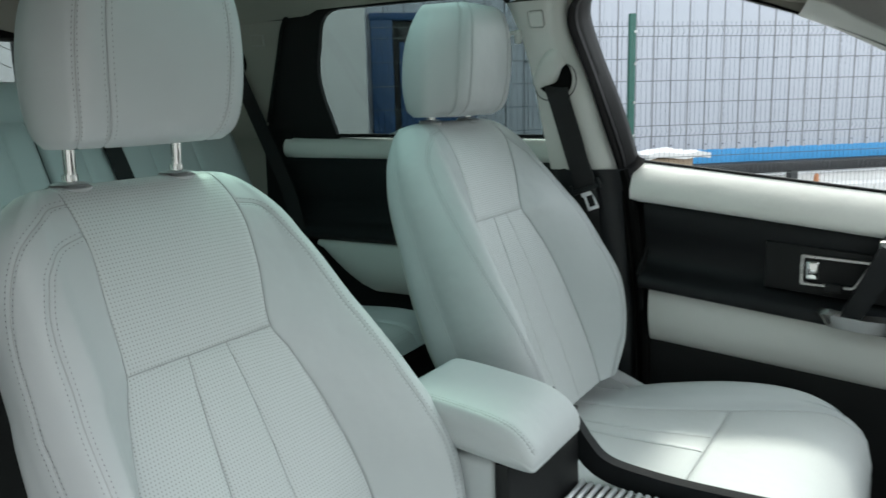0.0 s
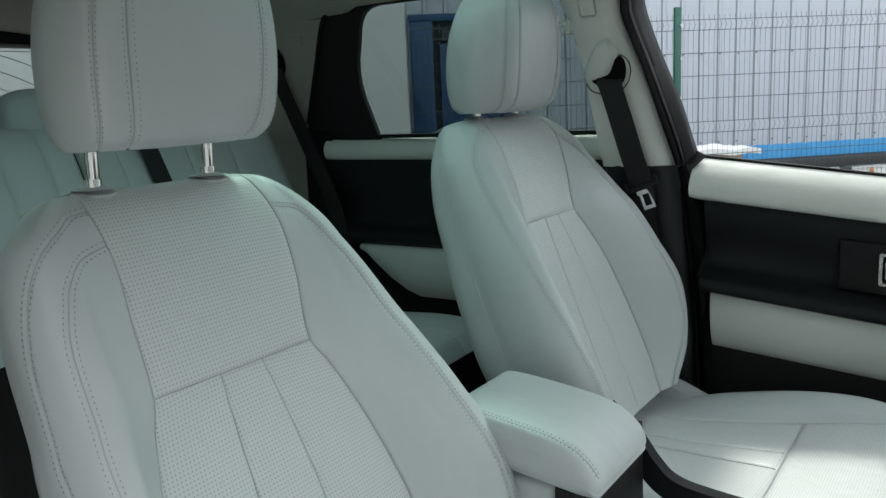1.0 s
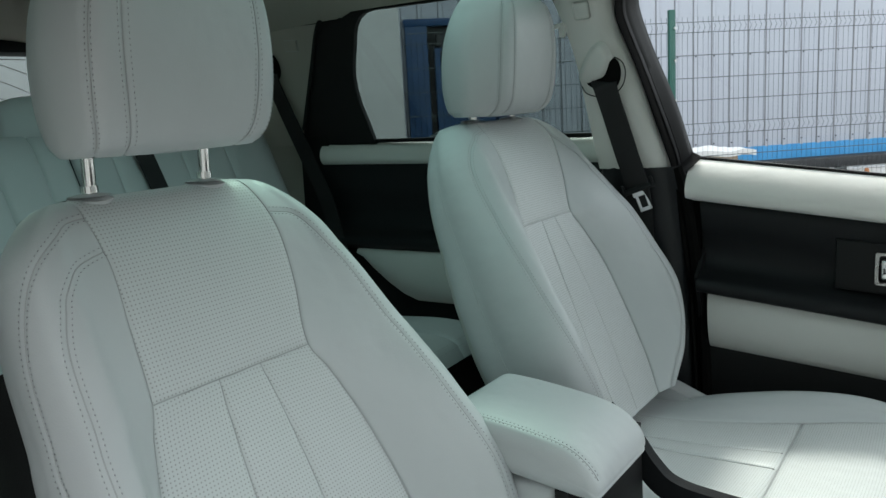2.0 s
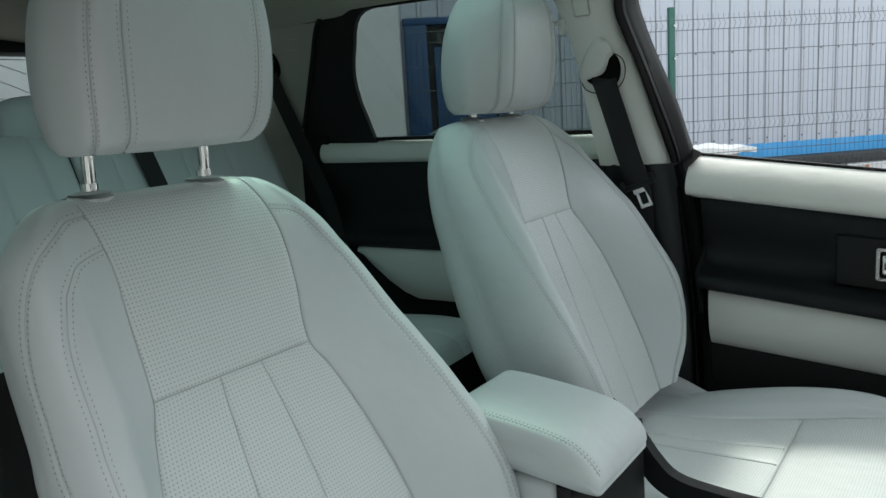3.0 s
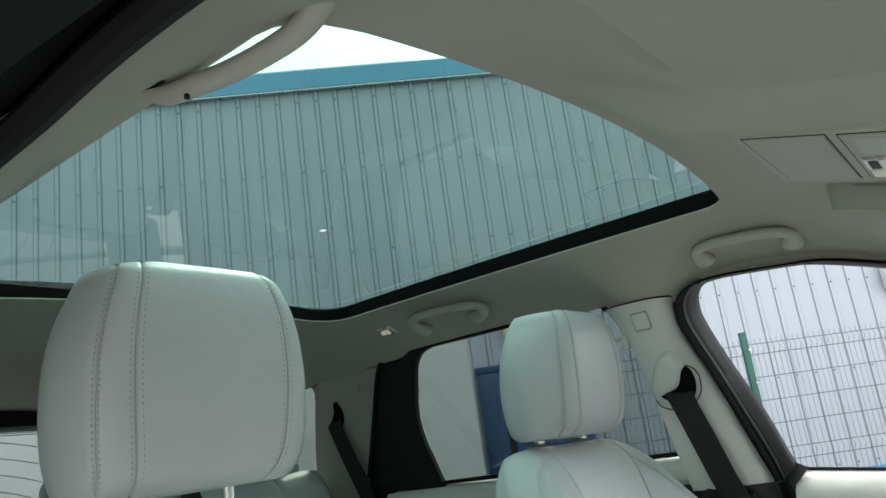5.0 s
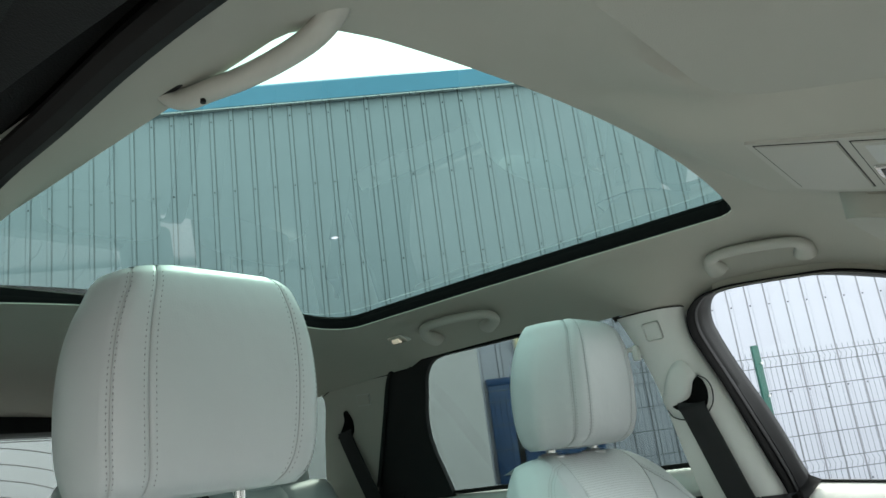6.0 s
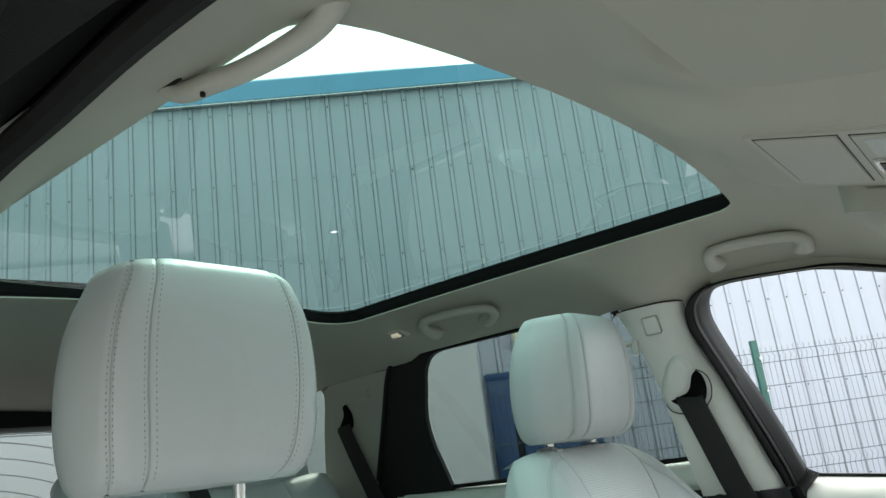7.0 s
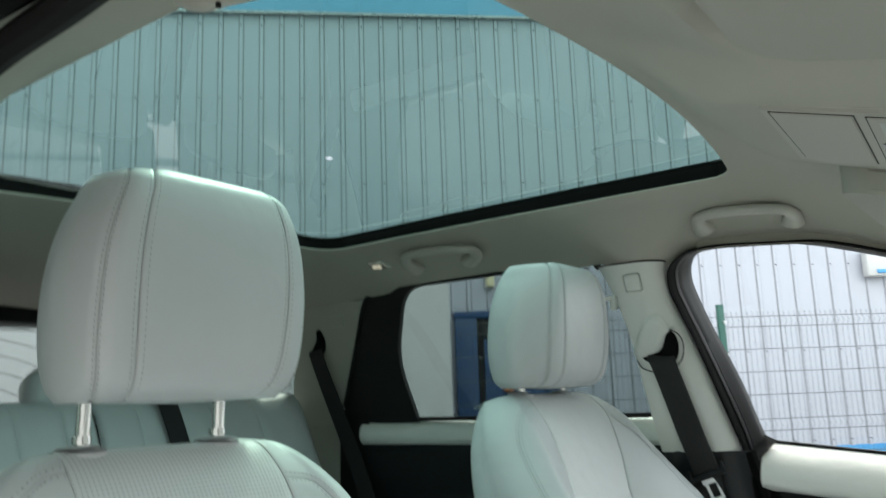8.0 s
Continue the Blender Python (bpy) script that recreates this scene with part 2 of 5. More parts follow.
def table(rows, s):
    """Smooth interpolation in a table whose first column is s."""
    rows = sorted(rows)
    xs = [r[0] for r in rows]
    if s <= xs[0]:
        return rows[0][1:]
    if s >= xs[-1]:
        return rows[-1][1:]
    k = max(i for i in range(len(xs) - 1) if xs[i] <= s)
    f = (s - xs[k]) / (xs[k + 1] - xs[k])
    out = []
    for c in range(1, len(rows[0])):
        y0, y1 = rows[k][c], rows[k + 1][c]
        h = xs[k + 1] - xs[k]
        m0 = (rows[k + 1][c] - rows[k - 1][c]) / (xs[k + 1] - xs[k - 1]) if k else (y1 - y0) / h
        m1 = (rows[k + 2][c] - rows[k][c]) / (xs[k + 2] - xs[k]) if k + 2 < len(rows) else (y1 - y0) / h
        out.append((2 * f ** 3 - 3 * f * f + 1) * y0 + (f ** 3 - 2 * f * f + f) * h * m0
                   + (-2 * f ** 3 + 3 * f * f) * y1 + (f ** 3 - f * f) * h * m1)
    return out


def patch(name, f, ks, ss, material, parent, groove=0.004, width=0.012, sides="lrbt", puff=0.0, label=""):
    """A sewn panel: the surface f(k, s) over the lists ks and ss, sunk along the named edges (left, right, bottom, top)."""
    P = np.array([[f(k, s) for k in ks] for s in ss])
    du = np.gradient(P, axis=1)
    dv = np.gradient(P, axis=0)
    N = np.cross(du, dv)
    N /= np.maximum(np.linalg.norm(N, axis=2, keepdims=True), 1e-9)
    lu = np.concatenate([np.zeros((len(ss), 1)), np.cumsum(np.linalg.norm(np.diff(P, axis=1), axis=2), axis=1)], axis=1)
    lv = np.concatenate([np.zeros((1, len(ks))), np.cumsum(np.linalg.norm(np.diff(P, axis=0), axis=2), axis=0)], axis=0)
    d = np.full(P.shape[:2], 9.0)
    if "l" in sides:
        d = np.minimum(d, lu)
    if "r" in sides:
        d = np.minimum(d, lu[:, -1:] - lu)
    if "b" in sides:
        d = np.minimum(d, lv)
    if "t" in sides:
        d = np.minimum(d, lv[-1:, :] - lv)
    x = np.clip(d / width, 0, 1)
    sink = groove * (1 - np.sqrt(np.clip(1 - (1 - x) ** 2, 0, 1)))
    rise = puff * np.sin(np.pi * np.linspace(0, 1, len(ks)))[None, :] * np.sin(np.pi * np.linspace(0, 1, len(ss)))[:, None]
    P = P + N * (rise - sink)[..., None]
    a, b = P.shape[:2]
    verts = P.reshape(-1, 3)
    mid = lu - lu[:, [b // 2]]
    uvs = np.stack([mid, lv], axis=2).reshape(-1, 2)
    faces = [(i * b + j, i * b + j + 1, (i + 1) * b + j + 1, (i + 1) * b + j) for i in range(a - 1) for j in range(b - 1)]
    return ob_from(name, verts, faces, material, parent, label, uvs)


def stitches(name, rows, parent, length=0.0024, gap=0.0050, fat=0.0006):
    """Lock stitches as small beads along several lines of points."""
    verts, faces = [], []
    for pts in rows:
        pts = [Vector(p) for p in pts]
        run, nxt = 0.0, gap / 2
        for a, b in zip(pts, pts[1:]):
            seg = (b - a).length
            while seg > 1e-9 and nxt < run + seg:
                p = a.lerp(b, (nxt - run) / seg)
                d = (b - a).normalized()
                u = d.orthogonal().normalized()
                w = d.cross(u)
                i = len(verts)
                verts += [p - d * length / 2, p + d * length / 2, p + u * fat, p + w * fat, p - u * fat, p - w * fat]
                for q, r in ((2, 3), (3, 4), (4, 5), (5, 2)):
                    faces += [(i, i + q, i + r), (i + 1, i + r, i + q)]
                nxt += gap
            run += seg
    return tagged(ob_from(name, verts, faces, M_THREAD, parent, "fine double stitching, greyed for the shade in its holes"), kind="stuff")


def span(a, b, n, ease=False):
    """n+1 values from a to b, crowded towards both ends with ease."""
    if ease:
        return [a + (b - a) * (0.5 - 0.5 * math.cos(math.pi * i / n)) * 0.6 + (b - a) * i / n * 0.4 for i in range(n + 1)]
    return [a + (b - a) * i / n for i in range(n + 1)]


# ---- outside: ground, building, fence, cabin ----
FN = Vector((math.cos(radians(44)), math.sin(radians(44)), 0))     # the facade's direction from the car
FT = Vector((math.sin(radians(44)), -math.cos(radians(44)), 0))    # along the facade
FACE = pose(0, 0, 0, 0, 0, 44 - 90)                                # x along the facade, y away from the car


def out_at(along, away, z=0.0):
    return FT * along + FN * away + Vector((0, 0, z))


def face_pose(along, away, z=0.0):
    return Matrix.Translation(out_at(along, away, z)) @ FACE


M_CLAD = mat("silver_cladding", (0.385, 0.40, 0.45), 0.45, 0.0, vary=0.06, scale=1.3, bump=0.1, bump_scale=60)
M_BLUE = mat("blue_painted_metal", (0.06, 0.28, 0.56), 0.42, vary=0.12, scale=3)
M_EAVES = mat("faded_blue_flashing", (0.13, 0.33, 0.50), 0.4, vary=0.1, scale=2)
M_DEEPBLUE = mat("deep_blue_door_paint", (0.004, 0.042, 0.125), 0.45, vary=0.3, scale=5)
M_GREEN = mat("green_coated_steel", (0.006, 0.068, 0.050), 0.45, vary=0.15)
M_WIRE = mat("grey_green_wire", (0.075, 0.09, 0.086), 0.5, 0.3)
M_ROD = mat("dark_cross_wire", (0.085, 0.10, 0.097), 0.5, 0.3)
M_FLANK = mat("dark_rib_flank", (0.215, 0.22, 0.24), 0.6, vary=0.2)
M_WHITE = mat("white_painted_steel", (0.47, 0.47, 0.465), 0.5, vary=0.05, scale=2.0)
M_GRAVEL = mat("gravel", (0.31, 0.31, 0.305), 0.95, vary=0.55, scale=40, bump=1.0, bump_scale=60)
M_TAN = mat("tan_board", (0.36, 0.27, 0.19), 0.8, vary=0.2)
M_DARKRAIL = mat("black_bitumen", (0.02, 0.021, 0.023), 0.6, vary=0.4, scale=6)
M_RUST = mat("orange_brown_cone", (0.42, 0.17, 0.07), 0.6, vary=0.3)
M_PAVE = mat("white_concrete", (0.68, 0.67, 0.66), 0.8, vary=0.08, scale=4, bump=0.5, bump_scale=80)

bm = bmesh.new()
bmesh.ops.create_grid(bm, x_segments=40, y_segments=40, size=600, matrix=Matrix.Translation((0, 0, 0)))
ground = tagged(part("ground", bm, M_GRAVEL), "grey gravel and worn asphalt yard", "ground", kind="structure")

CLAD_D, PITCH, EAVE = 9.1, 0.25, 6.18
building = thing("warehouse", "long metal-clad warehouse in silver ribbed sheets with blue trim", "building")
# one cladding sheet: pan, trapezoid rib and screw heads
rib = [(0.0, 0.0), (0.089, 0.0), (0.102, -0.016), (0.143, -0.016), (0.156, 0.0), (0.25, 0.0)]
bm = bmesh.new()
lo = [bm.verts.new((x, y, 0.56)) for x, y in rib]
hi = [bm.verts.new((x, y, EAVE)) for x, y in rib]
for i in range(len(rib) - 1):
    bm.faces.new((lo[i], lo[i + 1], hi[i + 1], hi[i]))
for z in (0.64, 1.75, 2.85, 3.95, 5.05, 6.02):
    box((0.016, 0.012, 0.016), (0.122, -0.020, z), bm=bm)
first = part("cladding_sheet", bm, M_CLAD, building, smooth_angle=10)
first.data.materials.append(M_FLANK)
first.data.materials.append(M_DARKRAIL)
for f in first.data.polygons:        # the two steep flanks of the rib take a darker colour
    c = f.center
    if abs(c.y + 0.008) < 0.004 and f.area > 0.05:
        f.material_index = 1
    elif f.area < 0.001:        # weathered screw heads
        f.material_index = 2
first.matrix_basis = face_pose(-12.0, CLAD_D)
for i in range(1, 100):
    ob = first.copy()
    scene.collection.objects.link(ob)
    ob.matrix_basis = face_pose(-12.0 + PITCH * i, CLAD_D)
# blue base band with shallow ribs, and the eaves trim
bm = bmesh.new()
for i in range(100):
    box((0.20, 0.03, 0.185), (-12.0 + PITCH * i + 0.125, 0.0, 0.475), bm=bm)
    box((0.05, 0.02, 0.185), (-12.0 + PITCH * i, 0.0, 0.475), bm=bm)
ob = part("base_band", bm, M_BLUE, building, "bright blue band along the foot of the wall")
ob.matrix_basis = face_pose(0, CLAD_D)
ob = part("eaves_trim", prism([(-0.10, EAVE), (0.3, EAVE), (0.3, EAVE + 0.29), (-0.06, EAVE + 0.29), (-0.10, EAVE + 0.25)], "x", -12, 13, 0.008), M_EAVES, building, "blue eaves flashing")
ob.matrix_basis = face_pose(0, CLAD_D)
ob = part("gutter_shadow_strip", box((25, 0.06, 0.02), (0.5, -0.06, EAVE - 0.01)), M_SATIN, building, "thin drip edge under the eaves")
ob.matrix_basis = face_pose(0, CLAD_D)
ob = part("wall", box((25, 0.2, EAVE - 0.02), (0.5, 0.14, EAVE / 2)), M_CLAD, building)
ob.matrix_basis = face_pose(0, CLAD_D)
ob = part("roof", prism([(0.04, EAVE + 0.2), (9, EAVE + 1.3), (9, EAVE + 1.2), (0.04, EAVE + 0.1)], "x", -12, 13), M_CLAD, building)
ob.matrix_basis = face_pose(0, CLAD_D)
ob = part("plinth", box((25, 0.2, 0.38), (0.5, -0.05, 0.19)), M_DARKRAIL, building, "black damp-proof plinth")
ob.matrix_basis = face_pose(0, CLAD_D)

# blue framed door in the warehouse wall
door = thing("warehouse_door", "blue metal door in a wide blue frame, weathered and dark at the edges", "door")
door.matrix_basis = face_pose(0.635, CLAD_D - 0.06)
part("frame", box((0.26, 0.09, 2.33), (0.17, 0, 1.165), 0.008), M_DEEPBLUE, door)
part("frame", box((0.20, 0.09, 2.33), (1.22, 0, 1.165), 0.008), M_DEEPBLUE, door)
part("frame", box((1.30, 0.10, 0.085), (0.68, -0.002, 2.2875), 0.008), M_DEEPBLUE, door)
part("recess", box((0.84, 0.03, 2.24), (0.71, 0.02, 1.12)), M_RUBBER, door, "dark gap round the door leaf")
leaf = part("leaf", box((0.72, 0.04, 1.98), (0.74, 0.0, 1.0), 0.006), M_DEEPBLUE, door)
part("handle", tube(spline([(0.62, -0.03, 1.38), (0.62, -0.07, 1.38), (0.70, -0.075, 1.38)], 8), 0.022), M_RUST, leaf, "rusty lever handle")
part("louvre", box((0.66, 0.03, 0.12), (0.74, -0.02, 2.08)), M_DARKRAIL, door)
part("glazing", box((0.58, 0.012, 0.46), (0.74, -0.018, 1.73), 0.004), M_DARKRAIL, leaf, "dark wired glazing in the upper half")

M_CREAM = mat("yellowed_lamp_cover", (0.72, 0.66, 0.42), 0.4, vary=0.1)
wall_lamp = thing("bulkhead_lamp", "yellowed oval bulkhead lamp on the wall above the blue door", "lamp")
wall_lamp.matrix_basis = face_pose(1.125, CLAD_D - 0.04, 2.71)
part("base", box((0.13, 0.05, 0.20), (0, 0, 0), 0.015, 3), M_WHITE, wall_lamp)
part("cover", box((0.10, 0.07, 0.17), (0, -0.045, 0), 0.03, 4), M_CREAM, wall_lamp, "yellowed lamp cover")
alarm = thing("alarm_box", "white alarm box fixed high on the cladding", "alarm box")
alarm.matrix_basis = face_pose(6.22, CLAD_D - 0.04, 2.83)
part("case", box((0.36, 0.12, 0.34), (0, -0.06, 0), 0.02, 3), M_WHITE, alarm)
part("strobe", box((0.12, 0.04, 0.05), (0, -0.13, -0.11), 0.012, 3), M_BLUE, alarm, "small blue strobe lens")

# mesh fence
FEN_D, FEN_L = 6.3, 0.20
fence = thing("mesh_fence", "green-posted welded wire mesh fence with folded wires", "fence")
VW = [(0.0, 0.06), (0.0, 0.16), (-0.035, 0.21), (0.0, 0.26), (0.0, 0.93), (-0.035, 0.98), (0.0, 1.03), (0.0, 1.84), (-0.035, 1.885), (0.0, 1.93), (0.0, 1.975)]
wire = part("wire", tube([(0, y, z) for y, z in VW], 0.0021, 4), M_WIRE, fence)
wire.matrix_basis = face_pose(FEN_L, FEN_D)
for i in range(1, 190):
    ob = wire.copy()
    scene.collection.objects.link(ob)
    ob.matrix_basis = face_pose(FEN_L + 0.05 * i, FEN_D)
rod = part("cross_wire", tube([(0, 0, 0), (9.5, 0, 0)], 0.0034, 4), M_ROD, fence)
rod.matrix_basis = face_pose(FEN_L, FEN_D - 0.005, 1.93)
for z in (1.84, 1.64, 1.44, 1.24, 1.03, 0.93, 0.73, 0.53, 0.26, 0.16):
    ob = rod.copy()
    scene.collection.objects.link(ob)
    ob.matrix_basis = face_pose(FEN_L, FEN_D - 0.005, z)
post = part("post", box((0.06, 0.045, 2.04), (0, 0, 1.02), 0.006), M_GREEN, fence, "dark green square post")
post.matrix_basis = face_pose(2.68, FEN_D - 0.035)
for k, z in enumerate((0.35, 0.95, 1.25, 1.6, 1.88)):
    b = part("bolt", tube([(0.02, -0.022, z), (0.02, -0.04, z)], 0.012, 8), M_SATIN, post)
for dx in (3.6, 6.1):
    ob = post.copy()
    scene.collection.objects.link(ob)
    ob.matrix_basis = face_pose(2.68 + dx, FEN_D - 0.035)

# white storage cabin behind the car
cabin = thing("storage_cabin", "plain white painted steel storage cabin standing in the yard", "cabin")
cabin.matrix_basis = face_pose(0.26, FEN_D - 0.05)
part("wall", box((9.0, 2.3, 2.42), (-4.5, 1.15, 1.26), 0.02), M_WHITE, cabin)
part("roof", box((9.04, 2.34, 0.05), (-4.5, 1.15, 2.49), 0.01), M_WHITE, cabin)
for x in (-1.5, -7.5):
    part("skid", box((0.2, 2.2, 0.06), (x, 1.15, 0.03)), M_DARKRAIL, cabin)

# unseen wall added on the driver's side, behind the camera, to shape the light
M_RENDER = mat("pale_render", (0.21, 0.222, 0.22), 0.85, vary=0.25, scale=9, bump=0.6, bump_scale=30)
tagged(part("wall_unseen_side", box((0.3, 30, 4.6), (-4.2, 1.0, 2.3)), M_RENDER), "unseen pale wall added to block sky on the driver's side", "wall", kind="structure")

# second unseen wall, added ahead of the car to limit low light
tagged(part("wall_unseen_end", box((40, 0.3, 2.2), (0.0, -9.0, 1.1)), M_RENDER), "unseen pale wall added in front of the car to limit light", "wall", kind="structure")

# low clutter along the fence
crate = thing("tan_crate", "tan board crate with a crumpled white sheet on top", "crate")
crate.matrix_basis = face_pose(3.30, FEN_D + 0.45)
part("body", box((0.50, 0.5, 0.70), (-0.08, 0, 0.35), 0.01), M_TAN, crate)
bm = bmesh.new()
bmesh.ops.create_grid(bm, x_segments=24, y_segments=16, size=0.5, matrix=Matrix.Translation((0.0, 0, 0.745)) @ Matrix.Diagonal((0.66, 0.6, 1, 1)))
for v in bm.verts:
    q = noise.noise(v.co * 5.0)
    v.co.z += 0.035 * q + 0.05 * max(0, 0.35 - abs(v.co.x + 0.05)) * 1.2
bmesh.ops.solidify(bm, geom=bm.faces[:], thickness=0.05)
part("sheet", bm, M_PAVE, crate, "crumpled white sheet")
rail = thing("black_rail", "low black painted rail in front of the wall", "rail")
rail.matrix_basis = face_pose(8.0, 8.45)
part("bar", box((13, 0.10, 0.12), (0, 0, 0.36), 0.015), M_DARKRAIL, rail)
for x in (-5, -2, 1, 4):
    part("foot", box((0.1, 0.1, 0.31), (x, 0, 0.155)), M_DARKRAIL, rail)
kerb = thing("concrete_kerb", "bright white stepped concrete kerb laid under the black rail", "kerb")
kerb.matrix_basis = face_pose(8.0, 8.50)
for i in range(12):
    stone = prism([(-0.34, 0.0), (-0.34, 0.125), (-0.02, 0.13), (0.0, 0.245), (0.26, 0.25), (0.26, 0.0)], "x", i - 6.0, i - 5.006, 0.012)
    part("kerb_stone", stone, M_PAVE, kerb)
bottle = thing("small_cone", "small faded orange cone on the kerb", "cone")
bottle.matrix_basis = face_pose(6.25, 8.30, 0.128)
part("body", loft([[(r * math.cos(a), r * math.sin(a), z) for a in (i * math.pi / 6 for i in range(12))] for r, z in ((0.05, 0), (0.05, 0.02), (0.035, 0.03), (0.028, 0.11), (0.02, 0.14))], True, True), M_RUST, bottle)


# ---- car shell: floor, roof lining, sides ----
def smooth(t):
    t = max(0.0, min(1.0, t))
    return t * t * (3 - 2 * t)


def liner_z(x, y):
    """Height of the roof lining."""
    ax = abs(x)
    z = 1.628 - 0.12 * min(ax, 0.38) ** 2
    if ax > 0.36:
        q = min((ax - 0.36) / 0.22, 1.2)
        z -= (0.052 + 0.033 * max(0, min(1, (1.0 - y) / 0.5))) * q ** 1.7
    front = table([(-0.5, -0.20), (-0.3, -0.19), (-0.1, -0.165), (0.05, -0.150), (0.16, -0.120), (0.20, -0.107), (0.25, -0.090), (0.30, -0.062), (0.36, -0.028), (0.43, -0.006), (0.46, 0.0), (1.3, 0.0), (1.7, -0.012), (2.0, -0.03), (2.4, -0.06)], y)[0]
    if y < 0.45:
        front *= 1 - 0.45 * max(0, min(1, (ax - 0.25) / 0.3))
    z += front
    # the overhead console's block stands down from the lining
    if y < 0.42:
        w = smooth((0.42 - y) / 0.12) * smooth(((0.158 if x < 0 else 0.20) - ax) / (0.05 if x < 0 else 0.085))
        z += (min(z, 1.5235 + 0.30 * (y - 0.268)) - z) * w
        z += 0.115 * math.exp(-((x + 0.255) / (0.065 if x > -0.255 else 0.042)) ** 2) * smooth((0.285 - y) / 0.07)
    # the lining runs down into the centre pillars
    py = 0.672 if x > 0 else 0.815
    z -= 0.052 * smooth((ax - 0.43) / 0.085) * math.exp(-((y - py) / 0.075) ** 2)
    return z


HX, NEAR_HX, HY0, HY1 = 0.398, 0.434, 0.452, 1.31


def hole_ring(grow=0.0, n=240):
    """The roof opening's outline: a rounded oblong whose front edge bows forwards; points run round at even steps."""
    w, y0, y1 = HX + grow, HY0 - grow, HY1 + grow
    raw = []
    for cx, cy, r, a0 in ((w, y1, 0.07, 0), (-w, y1, 0.07, 90), (-w, y0, 0.025, 180), (w, y0, 0.025, 270)):
        ox, oy = cx - math.copysign(r, cx), cy - (r if cy == y1 else -r)
        for i in range(9):
            q = radians(a0 + 90 * i / 8)
            raw.append((ox + r * math.cos(q), oy + r * math.sin(q)))
    raw.append(raw[0])
    run = [0.0]
    for p, q in zip(raw, raw[1:]):
        run.append(run[-1] + math.dist(p, q))
    pts = []
    for i in range(n):
        d = run[-1] * i / n
        x, y = np.interp(d, run, [p[0] for p in raw]), np.interp(d, run, [p[1] for p in raw])
        y -= 0.034 * max(0, 1 - (x / w) ** 2) * max(0, 1 - (y - y0) / 0.2)
        if x < 0:
            x *= (NEAR_HX + grow) / w
        pts.append((float(x), float(y)))
    return pts


def outer_ring(inner, x=0.60, y0=-0.08, y1=2.3):
    """The roof's edge, met by rays from the opening's middle."""
    cy = (HY0 + HY1) / 2
    out = []
    for px, py in inner:
        dx, dy = px / (HX if px > 0 else NEAR_HX), (py - cy) / (HY1 - cy)
        m = max(abs(dx), abs(dy))
        dx, dy = dx / m, dy / m
        yy = cy + dy * ((y1 - cy) if dy > 0 else (cy - y0))
        out.append(((0.563 + (x - 0.563) * smooth((yy - 0.73) / 0.08) + 0.045 * smooth((yy - 1.26) / 0.12) if px > 0 else 0.556) * dx, yy))
    return out


ins = hole_ring()
outs = outer_ring(ins)
rings = []
for k in range(45):
    f = (k / 44) ** 1.15
    rings.append([(a[0] + (b[0] - a[0]) * f, a[1] + (b[1] - a[1]) * f) for a, b in zip(ins, outs)])
def lip(x, y):
    """How far the lining turns up at the opening: at its front and driver's side only."""
    return 0.002 + 0.012 * smooth((0.38 - x) / 0.06) * smooth((1.15 - y) / 0.2)


turned = [[(x, y, liner_z(x, y) + lip(x, y)) for x, y in hole_ring(0.0005)]]
ceiling = tagged(part("ceiling", loft(turned + [[(x, y, liner_z(x, y)) for x, y in r] for r in rings], True), M_LINER),
                 "pale grey knitted roof lining round a large glass roof", "ceiling", kind="structure")
edge_z = [liner_z(x, y) for x, y in ins]
skin = []
for k in range(12):
    f = k / 11
    skin.append([(a[0] + (b[0] * 1.08 - a[0]) * f, a[1] + (b[1] - a[1]) * f, z + 0.034 + (liner_z(*b) + 0.07 - z - 0.034) * f + 0.02 * math.sin(math.pi * f)) for a, b, z in zip(hole_ring(0.05), outs, edge_z)])
roof = tagged(part("roof_skin", loft(skin, True), M_PAINT), "painted steel roof skin", "roof", kind="structure")
seal = tagged(part("roof_seal", loft([[(x, y, z + dz) for (x, y), z in zip(hole_ring(g), edge_z)] for g, dz in ((0.0015, 0.000), (0.0015, 0.004), (0.0015, 0.024), (0.004, 0.027), (0.09, 0.029), (0.09, 0.033), (0.02, 0.033))], True), M_SEAL), "black rubber frame of the glass roof", "trim", kind="structure")
gl = [[(x * f, HY0 + 0.43 + (y - HY0 - 0.43) * f, 1.636 - 0.05 * (x * f) ** 2) for x, y in hole_ring(0.03)] for f in (1, 0.8, 0.6, 0.4, 0.2, 0.01)]
window_5 = tagged(part("window_5", loft(gl, True), M_ROOFGLASS, smooth_angle=90), "green-tinted panoramic glass roof", "window", kind="structure")

floor = tagged(part("floor", box((1.36, 3.3, 0.04), (0, 0.75, 0.36), 0.01), M_CARPET), "black carpeted car floor", "floor", kind="structure")
tagged(part("wall_front", box((1.36, 0.06, 0.72), (0, -0.92, 0.70), 0.01), M_BLACK), "black bulkhead in front of the footwell", "wall", kind="structure")


def sided(points, side):
    return [(x * side, y, z) for x, y, z in points]


def run_loft(name, profile, ys, slope, side, material, parent, label="", seg=4, bend=None):
    """A moulding: a profile (x, z) run along y, with heights shifting by slope and x by bend."""
    prof = [(p.x, p.y) for p in spline([(a, b, 0) for a, b in profile], (len(profile) - 1) * seg)]
    rows = []
    for y in ys:
        dx = bend(y) if bend else 0.0
        rows.append([((x + dx) * side, y, z + slope * (y - 0.5)) for x, z in prof])
    return part(name, loft(rows), material, parent, label, 50)


